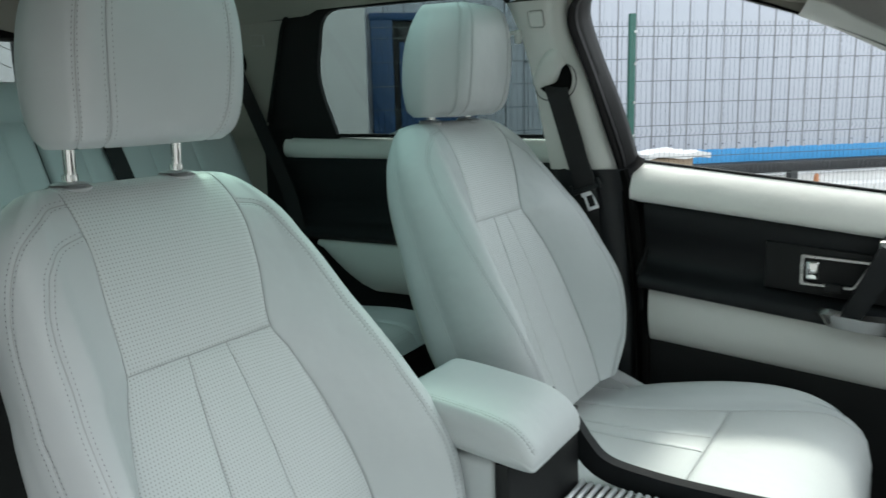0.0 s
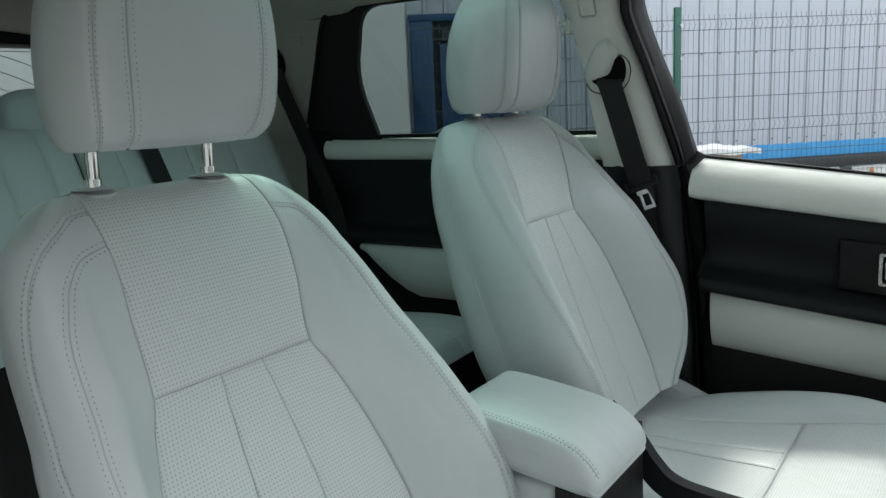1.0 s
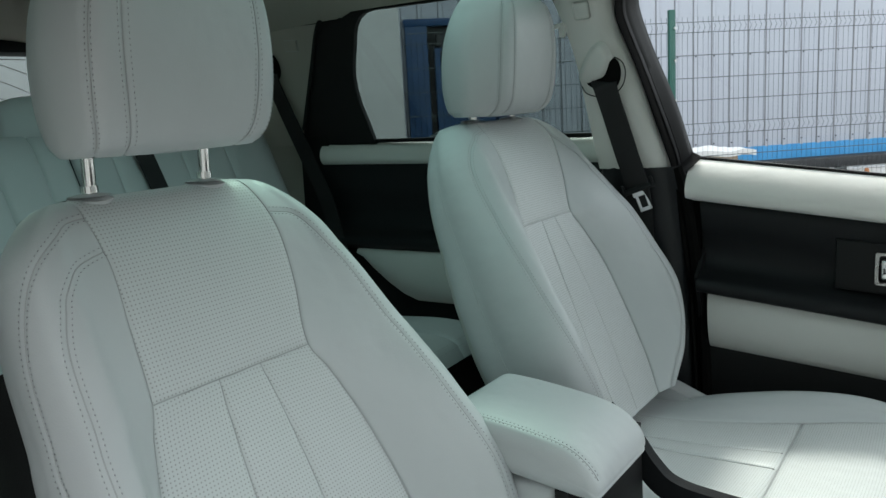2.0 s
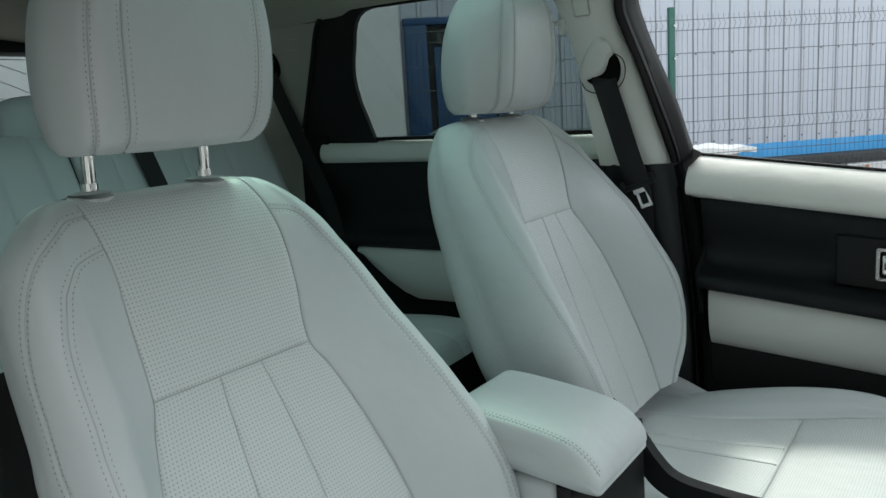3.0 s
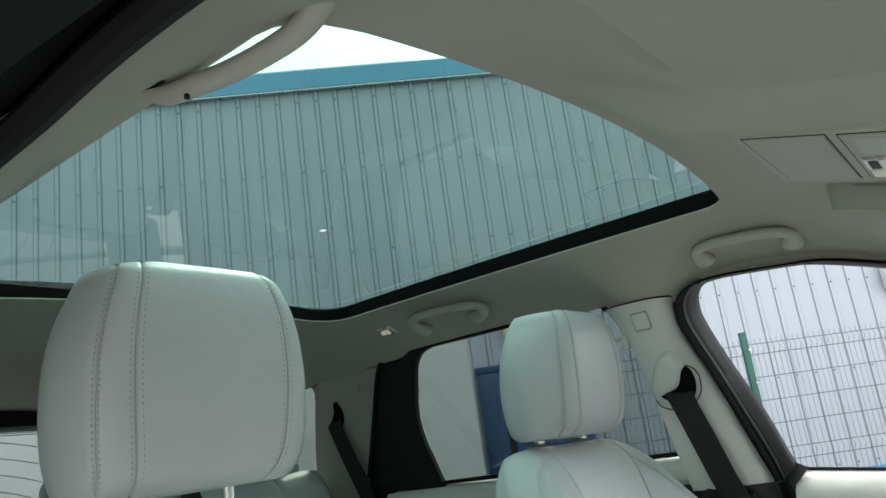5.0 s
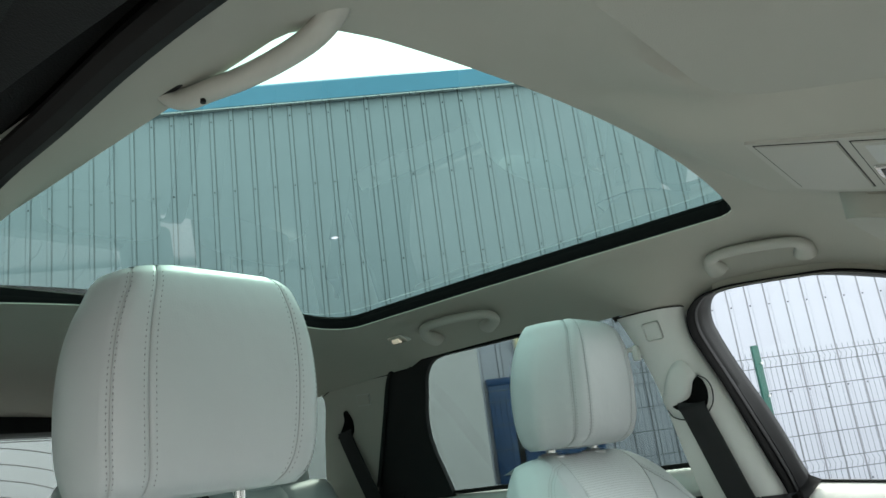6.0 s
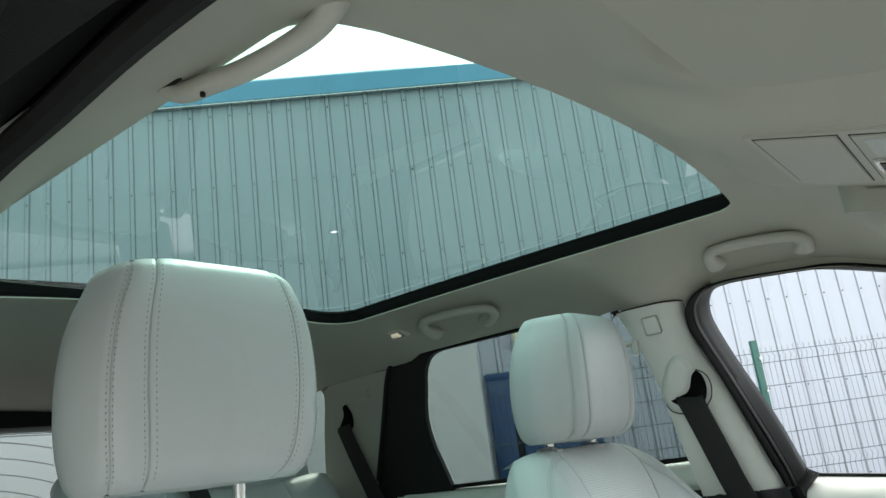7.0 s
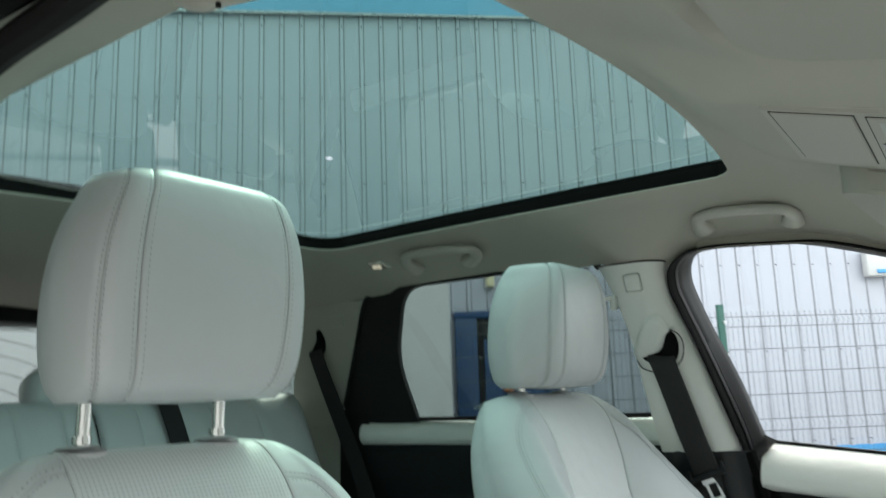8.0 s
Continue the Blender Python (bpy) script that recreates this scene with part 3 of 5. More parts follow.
def front_door(name, side):
    d = thing(name, "pale and black front door lining with a padded sill and metal handle", "door", kind="structure")
    ys, sill_ys = span(-0.62, 0.508, 30), span(-0.62, 0.534 if side > 0 else 0.508, 32)
    nose = lambda y: -0.02 * max(0, (-0.1 - y)) ** 1.2
    run_loft("sill_pad", [(0.735, 1.203), (0.717, 1.198), (0.700, 1.187), (0.684, 1.172), (0.673, 1.156), (0.668, 1.141), (0.675, 1.127), (0.70, 1.120)], sill_ys, 0.104, side, M_SILL, d, "pale padded door sill", bend=nose)
    run_loft("upper_panel", [(0.70, 1.136), (0.688, 1.124), (0.684, 1.108), (0.692, 1.080), (0.708, 1.045), (0.712, 1.015), (0.70, 0.995), (0.672, 0.984), (0.656, 0.975), (0.652, 0.962), (0.66, 0.951), (0.69, 0.945)], ys, 0.10, side, M_SOFT, d, "charcoal soft upper panel with an armrest ledge", bend=nose)
    run_loft("lower_panel", [(0.69, 0.953), (0.677, 0.944), (0.674, 0.915), (0.679, 0.875), (0.69, 0.845), (0.70, 0.834)], span(-0.62, 0.492, 30), 0.085, side, M_TRIM, d, "pale lower panel", bend=nose)
    run_loft("kick_panel", [(0.70, 0.842), (0.698, 0.82), (0.70, 0.7), (0.70, 0.55), (0.69, 0.42)], ys, 0.06, side, M_BLACK, d, "black lower door panel", bend=nose)
    part("outer_skin", prism([(-0.7, 0.40), (0.52, 0.40), (0.52, 1.17), (-0.7, 1.09)], "x", 0.735 * side, 0.80 * side, 0.01), M_PAINT, d)
    part("end_cap", prism([(0.72, 0.42), (0.72, 1.178), (0.70, 1.172), (0.684, 1.145), (0.70, 1.1), (0.712, 1.03), (0.655, 0.98), (0.68, 0.92), (0.70, 0.82), (0.70, 0.42)], "y", 0.505, 0.512) if side > 0 else box((0.04, 0.006, 0.7), (-0.71, 0.52, 0.8)), M_BLACK, d)
    return d


def trapezoid_ring(name, corners, inset, x0, x1, material, parent, label):
    """A bevelled frame round a four-sided opening in a wall of constant x."""
    bm = bmesh.new()
    c = Vector((sum(p[0] for p in corners) / 4, sum(p[1] for p in corners) / 4))
    inner = [((p[0] - c.x) * (1 - inset[0]) + c.x, (p[1] - c.y) * (1 - inset[1]) + c.y) for p in corners]
    rows = []
    for x, o in ((x0, corners), (x1, corners), (x1, inner), (x0, inner)):
        rows.append([bm.verts.new((x, p[0], p[1])) for p in o])
    for a, b in ((0, 1), (1, 2), (2, 3), (3, 0)):
        for j in range(4):
            bm.faces.new((rows[a][j], rows[a][(j + 1) % 4], rows[b][(j + 1) % 4], rows[b][j]))
    bmesh.ops.bevel(bm, geom=bm.edges[:], offset=0.0018, segments=2, affect="EDGES")
    return part(name, bm, material, parent, label)


door_1 = front_door("door_1", 1)
part("glass_seal", strip([(0.724, 0.525, 1.204), (0.724, -0.6, 1.087)], 0.010, 0.005, (1, 0, 0)), M_RUBBER, door_1, "black rubber wiper along the glass")
part("jamb", box((0.05, 0.15, 0.78), (0.748, 0.57, 0.79)), M_SEAL, door_1, "black inner jamb behind the door edge")
bm = bmesh.new()
bm.faces.new([bm.verts.new(p) for p in ((0.722, 0.548, 1.222), (0.716, 0.514, 1.206), (0.697, 0.522, 1.1935), (0.680, 0.535, 1.1785), (0.676, 0.550, 1.184))])
bmesh.ops.solidify(bm, geom=bm.faces[:], thickness=0.004)
part("frame_foot", bm, M_FRAME, door_1, "black foot of the window frame over the sill's end")
part("edge_trim", tube(spline([(0.682, 0.538, 1.158), (0.690, 0.534, 1.12), (0.702, 0.522, 1.03), (0.706, 0.512, 0.90), (0.704, 0.504, 0.60)], 24), 0.0045, 8), M_SOFT, door_1, "fine black edge of the door lining")
hp = part("handle_plate", prism([(0.05, 0.955), (0.272, 0.972), (0.272, 1.062), (0.05, 1.045)], "x", 0.684, 0.715, 0.006), M_BLACK, door_1, "gloss black handle recess")
trapezoid_ring("handle_bezel", [(0.115, 0.983), (0.208, 0.986), (0.208, 1.042), (0.088, 1.036)], (0.10, 0.155), 0.683, 0.672, M_SATIN, hp, "brushed metal bezel")
part("lever", box((0.012, 0.024, 0.036), (0.680, 0.188, 1.013), 0.005, 3), M_CHROME, hp, "brushed metal opening lever")
part("pull_handle", band(spline([(0.660, 0.055, 1.085), (0.640, 0.070, 1.050), (0.633, 0.090, 1.00), (0.636, 0.112, 0.955), (0.65, 0.118, 0.935)], 16), 0.034, 0.022, (1, 0, 0.2)), M_SOFT, door_1, "black door pull")
part("pull_trim", band(spline([(0.664, 0.166, 0.934), (0.646, 0.145, 0.934), (0.640, 0.08, 0.931), (0.645, 0.0, 0.934), (0.664, -0.06, 0.94)], 20), 0.029, 0.016, (1, 0, 0.5)), M_SATIN, door_1, "satin metal foot of the door pull")
part("pull_trim", box((0.02, 0.03, 0.03), (0.645, 0.066, 1.068), 0.006), M_SATIN, door_1, "satin metal head of the door pull")
part("switch", box((0.012, 0.03, 0.016), (0.667, 0.15, 0.985), 0.003), M_BLACK, door_1)


def side_x(z):
    """Inner face of the glasshouse, leaning inwards above the sill."""
    return 0.70 - 0.26 * max(0.0, z - 1.25)


def side_poly(outline, side, thick, push=0.0, bm=None):
    """A plate cut to an outline (y, z) lying in the leaning side of the car."""
    bm = bm or bmesh.new()
    a = [bm.verts.new(((side_x(z) + push) * side, y, z)) for y, z in outline]
    b = [bm.verts.new(((side_x(z) + push + thick) * side, y, z)) for y, z in outline]
    bm.faces.new(a)
    bm.faces.new(b[::-1])
    for i in range(len(a)):
        bm.faces.new((a[i], a[(i + 1) % len(a)], b[(i + 1) % len(a)], b[i]))
    return bm


def rear_door(name, side):
    d = thing(name, "pale and black rear door lining with a padded sill", "door", kind="structure")
    ys = span(0.70, 1.47, 24)
    curve = lambda y: -0.06 * max(0, y - 1.0) ** 1.5
    run_loft("sill_pad", [(0.745, 1.25), (0.728, 1.252), (0.708, 1.244), (0.698, 1.228), (0.699, 1.208), (0.712, 1.194)], ys, 0.0, side, M_SILL, d, "pale padded door sill", bend=curve)
    run_loft("upper_panel", [(0.712, 1.204), (0.702, 1.18), (0.708, 1.13), (0.72, 1.08), (0.71, 1.04), (0.685, 1.02), (0.68, 1.0), (0.70, 0.985)], ys, 0.0, side, M_SOFT, d, "charcoal soft upper panel", bend=curve)
    # pale lower panel narrowing towards the rear
    rows = []
    for y in span(0.70, 1.37, 16):
        low = 0.86 + 0.11 * max(0, (y - 1.2) / 0.17) ** 1.5
        rows.append([((x + curve(y)) * side, y, z) for x, z in ((0.705, 0.99), (0.692, 0.982), (0.69, (0.98 + low) / 2), (0.696, low + 0.008), (0.706, low))])
    part("lower_panel", loft(rows), M_TRIM, d, "pale lower panel", 60)
    part("kick_panel", prism([(0.70, 0.42), (1.30, 0.42), (1.47, 0.9), (1.47, 1.0), (0.70, 1.0)], "x", 0.712 * side, 0.73 * side), M_BLACK, d, "black lower door panel")
    part("outer_skin", prism([(0.70, 0.40), (1.35, 0.40), (1.6, 0.9), (1.6, 1.235), (0.70, 1.225)], "x", 0.75 * side, 0.80 * side, 0.01), M_PAINT, d)
    # window surround: black frame with a rounded rear quarter
    edge = [(1.300, 1.246), (1.313, 1.308), (1.321, 1.345), (1.3235, 1.380), (1.321, 1.410), (1.313, 1.440), (1.299, 1.474), (1.288, 1.505), (1.279, 1.522), (1.265, 1.537), (1.248, 1.546), (1.225, 1.550), (1.02, 1.549), (0.81, 1.547), (0.772, 1.541), (0.750, 1.527), (0.738, 1.50), (0.70, 1.49)]
    rear = [(0.70, 1.572), (1.10, 1.572), (1.29, 1.570)] + [(p.x, p.y) for p in spline([(1.33, 1.564, 0), (1.362, 1.553, 0), (1.386, 1.535, 0), (1.402, 1.513, 0), (1.440, 1.445, 0), (1.494, 1.344, 0), (1.525, 1.286, 0), (1.540, 1.246, 0)], 24)]
    part("window_frame", side_poly(edge + rear, side, 0.012, -0.004), M_BLACK, d, "black rear window surround", 20)
    part("shut_face", prism([(1.45, 0.42), (1.56, 0.42), (1.545, 1.27), (1.45, 1.27)], "x", 0.69 * side, 0.72 * side), M_BLACK, d, "black door edge")
    return d


door_2 = rear_door("door_2", 1)
door_3 = rear_door("door_3", -1)


def pillar(name, side):
    """B-pillar: pale upper cover, black lower cover, rubber seals to both door openings."""
    p = thing(name, "pale upper and black lower centre pillar cover", "pillar", kind="structure")
    up = [(1.19, 0.640, 0.562, 0.704), (1.29, 0.602, 0.583, 0.709), (1.36, 0.575, 0.599, 0.711), (1.41, 0.556, 0.613, 0.715), (1.45, 0.541, 0.624, 0.722), (1.50, 0.521, 0.627, 0.735), (1.518, 0.5135, 0.622, 0.742), (1.54, 0.506, 0.604, 0.750)]
    rows = []
    for z in span(1.19, 1.518, 23) + span(1.524, 1.54, 3):
        x, y0, y1 = table(up, z)
        rows.append([((x + 0.07) * side, y0 + 0.006, z), ((x + 0.040) * side, y0, z), ((x + 0.028) * side, y0 + 0.003, z), ((x + 0.018) * side, y0 + 0.010, z), ((x + 0.008) * side, y0 + 0.021, z), ((x + 0.002) * side, y0 + 0.034, z),
                     (x * side, (y0 + y1) / 2 + 0.006, z), (x * side, y1 - 0.03, z), ((x + 0.006) * side, y1 - 0.008, z), ((x + 0.06) * side, y1, z)])
    part("upper_cover", loft(rows[:24]), M_TRIM, p, "pale moulded upper pillar cover", 60)
    part("joint", tube([Vector(q) for q in rows[23]], 0.0014, 6), M_RUBBER, p, "dark joint under the roof lining")
    low = [(0.42, 0.66, 0.50, 0.80), (0.8, 0.668, 0.515, 0.75), (1.0, 0.665, 0.53, 0.72), (1.12, 0.655, 0.54, 0.708), (1.192, 0.640, 0.548, 0.704)]
    rows = []
    for z in span(0.42, 1.192, 18):
        x, y0, y1 = table(low, z)
        ring = [(x + 0.07, y0 - 0.008), (x + 0.045, y0 - 0.004), (x + 0.028, y0 + 0.003), (x + 0.014, y0 + 0.016), (x + 0.005, y0 + 0.034), (x, y0 + 0.06), (x, (y0 + y1) / 2 + 0.02), (x, y1 - 0.03), (x + 0.012, y1 - 0.010), (x + 0.05, y1)]
        rows.append([(a.x * side, a.y, z) for a in spline([(a, b, 0) for a, b in ring], 30)])
    part("lower_cover", loft(rows), M_PILLAR, p, "black moulded lower pillar cover", 60)
    return p


pillar_1, pillar_2 = pillar("pillar_left", 1), pillar("pillar_right", -1)
pillar_2.location.y = 0.145


def seal_path(side):
    """Edge of the lining at the front door opening, from the windscreen along the roof and down the centre pillar."""
    if side > 0:
        return [(0.66, -0.30, 1.20), (0.628, -0.1, 1.31), (0.588, 0.1, 1.412), (0.566, 0.22, 1.464), (0.555, 0.30, 1.493), (0.546, 0.372, 1.515), (0.543, 0.437, 1.523), (0.540, 0.525, 1.530), (0.541, 0.564, 1.529), (0.543, 0.588, 1.524),
                (0.546, 0.604, 1.515), (0.552, 0.618, 1.499), (0.563, 0.622, 1.470), (0.575, 0.615, 1.440), (0.595, 0.600, 1.388), (0.611, 0.590, 1.346), (0.632, 0.578, 1.290), (0.651, 0.567, 1.240), (0.672, 0.557, 1.185), (0.682, 0.545, 1.08), (0.686, 0.525, 0.90), (0.680, 0.51, 0.60)]
    # the driver's door stands open: its seal shows further in and runs further back
    top = [(0.66, -0.30, 1.20), (0.62, -0.1, 1.325), (0.586, 0.1, 1.45), (0.569, 0.22, 1.502), (0.558, 0.34, 1.531), (0.553, 0.45, 1.539), (0.550, 0.55, 1.536), (0.550, 0.635, 1.532), (0.555, 0.695, 1.514), (0.568, 0.735, 1.47)]
    down = [(0.602, 0.726, 1.37), (0.630, 0.712, 1.28), (0.662, 0.690, 1.195), (0.676, 0.678, 1.08), (0.682, 0.662, 0.9), (0.675, 0.65, 0.6)]
    return sided(top + down, -1)


# edge of the passenger door's glass, from the mirror along the roof and down to the sill
GLASS_EDGE = [(0.700, -0.35, 1.20), (0.678, -0.1, 1.315), (0.656, 0.1, 1.408), (0.645, 0.2, 1.455), (0.637, 0.295, 1.489), (0.628, 0.39, 1.520), (0.625, 0.459, 1.535), (0.625, 0.53, 1.539), (0.625, 0.570, 1.539), (0.6255, 0.590, 1.536),
              (0.627, 0.602, 1.527), (0.631, 0.610, 1.512), (0.638, 0.613, 1.490), (0.645, 0.608, 1.462), (0.657, 0.595, 1.415), (0.667, 0.582, 1.376), (0.679, 0.567, 1.332), (0.691, 0.553, 1.286), (0.703, 0.541, 1.236), (0.714, 0.531, 1.195), (0.720, 0.524, 1.15), (0.724, 0.519, 1.10)]


def door_edge(profile, n=110):
    """A moulding between the lining's edge and the glass: rows of (share of the way, rise towards the cabin)."""
    inner, outer = spline(seal_path(1)[:len(GLASS_EDGE)], n), spline(GLASS_EDGE, n)
    up = Vector((-0.95, -0.12, -0.28)).normalized()
    return loft([[p + (q - p) * f + up * b for f, b in profile] for p, q in zip(inner, outer)])


for side, nm in ((1, "left"), (-1, "right")):
    s = thing("door_seal", "black rubber weather seal round the front door opening", "seal", kind="structure")
    if side > 0:
        part("inner_bead", door_edge([(-0.14, -0.012), (-0.08, 0.000), (-0.02, 0.005), (0.04, 0.0075), (0.12, 0.008), (0.20, 0.0065), (0.27, 0.000), (0.30, -0.014)]), M_SEAL, s, "", 60)
        part("lower_bead", tube(spline([(0.676, 0.552, 1.190), (0.689, 0.532, 1.10), (0.695, 0.514, 0.95), (0.696, 0.502, 0.80), (0.692, 0.49, 0.55)], 24), 0.012, 8), M_SEAL, s)
        part("lining_edge", loft([[(p.x + 0.004, p.y, p.z - 0.003), (p.x + 0.008, p.y, p.z + 0.012), (p.x + 0.020, p.y, p.z + 0.030), (p.x + 0.045, p.y, p.z + 0.045)] for p in spline(seal_path(1)[2:9], 30)]), M_LINER, s, "turned edge of the roof lining")
    else:
        part("inner_bead", tube(spline(seal_path(side), 60), 0.011, 8), M_RUBBER, s)
        part("outer_band", strip(spline([(x - 0.090, y + (0.006 if z < 1.53 else 0), z - 0.002) for x, y, z in seal_path(side)], 60), 0.17, 0.016, (-1, 0, -0.30)), M_BLACK, s)
        part("outer_bead", tube(spline([(x - 0.088, y + (0.006 if z < 1.53 else 0), z - 0.006) for x, y, z in seal_path(side)], 60), 0.010, 8), M_RUBBER, s)
    # roof rail above the doors
    part("roof_rail", strip(spline([(0.70 * side, -0.35, 1.25), (0.67 * side, -0.05, 1.41), (0.655 * side, 0.2, 1.53), (0.652 * side, 0.45, 1.575), (0.652 * side, 0.9, 1.60), (0.650 * side, 1.3, 1.62), (0.650 * side, 1.5, 1.63), (0.64 * side, 2.2, 1.60)], 40), 0.15, 0.05, (side, 0, 0.35)), M_BLACK, s)
    part("rear_bead", tube(spline([(x * side, y, z) for x, y, z in ((0.585, 0.765, 1.530), (0.606, 0.80, 1.556), (0.612, 0.90, 1.562), (0.614, 1.1, 1.564), (0.615, 1.29, 1.566), (0.616, 1.338, 1.562), (0.618, 1.369, 1.552), (0.627, 1.402, 1.517), (0.646, 1.441, 1.443), (0.672, 1.494, 1.344), (0.686, 1.523, 1.290))], 60), 0.0065, 8), M_RUBBER, s)

# front door window frame and glass, on the closed door
dw = thing("window_1", "clear front door window in a black frame", "window", kind="structure")
part("frame", door_edge([(0.29, -0.016), (0.30, -0.004), (0.34, 0.003), (0.39, 0.004), (0.43, 0.001), (0.46, -0.002), (0.50, 0.000), (0.70, 0.000), (0.93, -0.001), (0.99, -0.004), (1.0, -0.008), (1.0, -0.022)]), M_FRAME, dw, "grey-black window frame", 35)
ob = part("pane", loft([[(0.722, 0.58, 1.15), (0.675, 0.62, 1.38), (0.632, 0.64, 1.56)], [(0.722, 0.0, 1.13), (0.68, 0.0, 1.35), (0.645, 0.0, 1.52)], [(0.722, -0.6, 1.08), (0.70, -0.6, 1.2), (0.69, -0.6, 1.27)]]), M_GLASS, dw)
for side, nm in ((1, "window_2"), (-1, "window_4")):
    w = thing(nm, "rear door window with privacy glass", "window", kind="structure")
    ob = part("pane", side_poly([(0.66, 1.23), (1.36, 1.23), (1.36, 1.40), (1.36, 1.56), (0.66, 1.56)], side, 0.003, 0.012), M_REARGLASS, w)
    part("lower_seal", box((0.012, 0.6, 0.009), (0.702 * side, 1.0, 1.254)), M_RUBBER, w)


def quarter(name, side):
    """Rear quarter trim with its small window, from the rear door to the tailgate."""
    q = thing(name, "pale rear quarter trim with a small side window", "wall", kind="structure")
    bm = bmesh.new()
    for poly in ([(1.362, 1.562), (1.392, 1.53), (1.44, 1.456), (1.50, 1.355), (1.532, 1.246), (1.72, 1.246), (1.70, 1.34), (1.665, 1.43), (1.638, 1.49), (1.632, 1.515), (1.64, 1.53), (1.66, 1.537), (1.66, 1.60), (1.36, 1.60)],
                 [(1.66, 1.537), (2.06, 1.530), (2.25, 1.52), (2.25, 1.60), (1.66, 1.60)],
                 [(1.532, 1.246), (1.53, 1.0), (2.25, 1.0), (2.25, 1.246)],
                 [(2.06, 1.53), (2.10, 1.246), (2.25, 1.246), (2.25, 1.52)]):
        side_poly(poly, side, 0.03, 0.0, bm)
    part("panel", bm, M_CONSOLE, q, "pale moulded quarter trim", 20)
    part("lower_panel", box((0.05, 0.75, 0.6), (0.71 * side, 1.90, 0.70)), M_BLACK, q)
    ob = part("pane", side_poly([(1.60, 1.23), (2.15, 1.23), (2.12, 1.56), (1.60, 1.56)], side, 0.003, 0.022), M_REARGLASS, q)
    return q


quarter_1, quarter_2 = quarter("wall_left_rear", 1), quarter("wall_right_rear", -1)

tail = thing("window_3", "rear screen with thin heater wires", "window", kind="structure")
part("header", box((1.16, 0.10, 0.14), (0, 2.30, 1.60), 0.02), M_BLACK, tail, "black tailgate header")
part("lower_trim", box((1.24, 0.08, 0.75), (0, 2.36, 0.82), 0.02), M_BLACK, tail, "black tailgate lining")
for s in (-1, 1):
    part("side_trim", box((0.14, 0.10, 0.55), (0.58 * s, 2.33, 1.40), 0.02), M_BLACK, tail)
ob = part("pane", prism([(2.33, 1.54), (2.42, 1.17), (2.424, 1.17), (2.334, 1.54)], "x", -0.53, 0.53), M_TAILGLASS, tail)
for i in range(11):
    r = 0.12 + 0.062 * i
    pts = []
    for a in span(0.12, math.pi - 0.12, 40):
        x, z = 0.02 + r * math.cos(a) * 1.15, 1.17 + r * math.sin(a) * 0.62
        if abs(x) < 0.52 and z < 1.53:
            pts.append((x, 2.415 - (z - 1.17) * 0.243 - 0.006, z))
    if len(pts) > 3:
        part("heater_wire", tube(pts, 0.0011, 4), M_RUBBER, tail)

# windscreen and dashboard that close the front
ws = thing("windscreen", "clear laminated windscreen", "window", kind="structure")
ob = part("pane", loft([[(x, -0.08 + 0.12 * (x / 0.6) ** 2, 1.49 - 0.05 * (x / 0.6) ** 2) for x in span(-0.6, 0.6, 10)], [(x, -1.0 + 0.15 * (x / 0.7) ** 2, 1.0) for x in span(-0.7, 0.7, 10)]]), M_SCREEN, ws)
for s in (-1, 1):
    low = spline([(0.566 * s, 0.222, 1.461), (0.580 * s, 0.16, 1.434), (0.599 * s, 0.092, 1.398), (0.645 * s, -0.1, 1.295), (0.705 * s, -0.8, 0.98)], 24)
    high = spline([(0.515 * s, 0.195, 1.487), (0.535 * s, 0.13, 1.470), (0.555 * s, 0.06, 1.450), (0.600 * s, -0.1, 1.385), (0.665 * s, -0.8, 1.0)], 24)
    rows = [[p, p.lerp(q, 0.35) + Vector((-0.012 * s, 0, -0.004)), p.lerp(q, 0.7) + Vector((-0.008 * s, 0, 0.0)), q] for p, q in zip(low, high)]
    part("front_pillar", loft(rows), M_TRIM, ws, "pale windscreen pillar cover")
dash = thing("dashboard", "black soft moulded dashboard under the windscreen", "dashboard")
part("body", prism([(-0.92, 0.55), (-0.92, 1.0), (-0.62, 0.99), (-0.50, 0.93), (-0.50, 0.75), (-0.62, 0.6)], "x", -0.66, 0.66, 0.03), M_SOFT, dash)

hook = thing("coat_hook", "small pale coat hook on the pillar's rear edge", "hook")
part("hook", tube(spline([(0.535, 0.716, 1.462), (0.522, 0.726, 1.460), (0.518, 0.734, 1.450), (0.522, 0.736, 1.440)], 10), 0.004, 8), M_TRIM, hook)
part("base", box((0.012, 0.012, 0.026), (0.534, 0.716, 1.454), 0.003), M_TRIM, hook)


# ---- front seats ----
REC = radians(22)
E_S = Vector((0, math.sin(REC), math.cos(REC)))
E_N = Vector((0, -math.cos(REC), math.sin(REC)))
# s along the back; r: the middle's rise; T: depth behind
MIDDLE = [(-0.37, 0.004, 0.060), (-0.30, 0.004, 0.066), (-0.20, 0.004, 0.082), (-0.10, 0.003, 0.096), (0.0, 0.0, 0.104), (0.07, 0.0, 0.106),
          (0.12, -0.001, 0.102), (0.150, -0.005, 0.100), (0.175, -0.013, 0.096), (0.190, -0.024, 0.090), (0.197, -0.038, 0.080)]
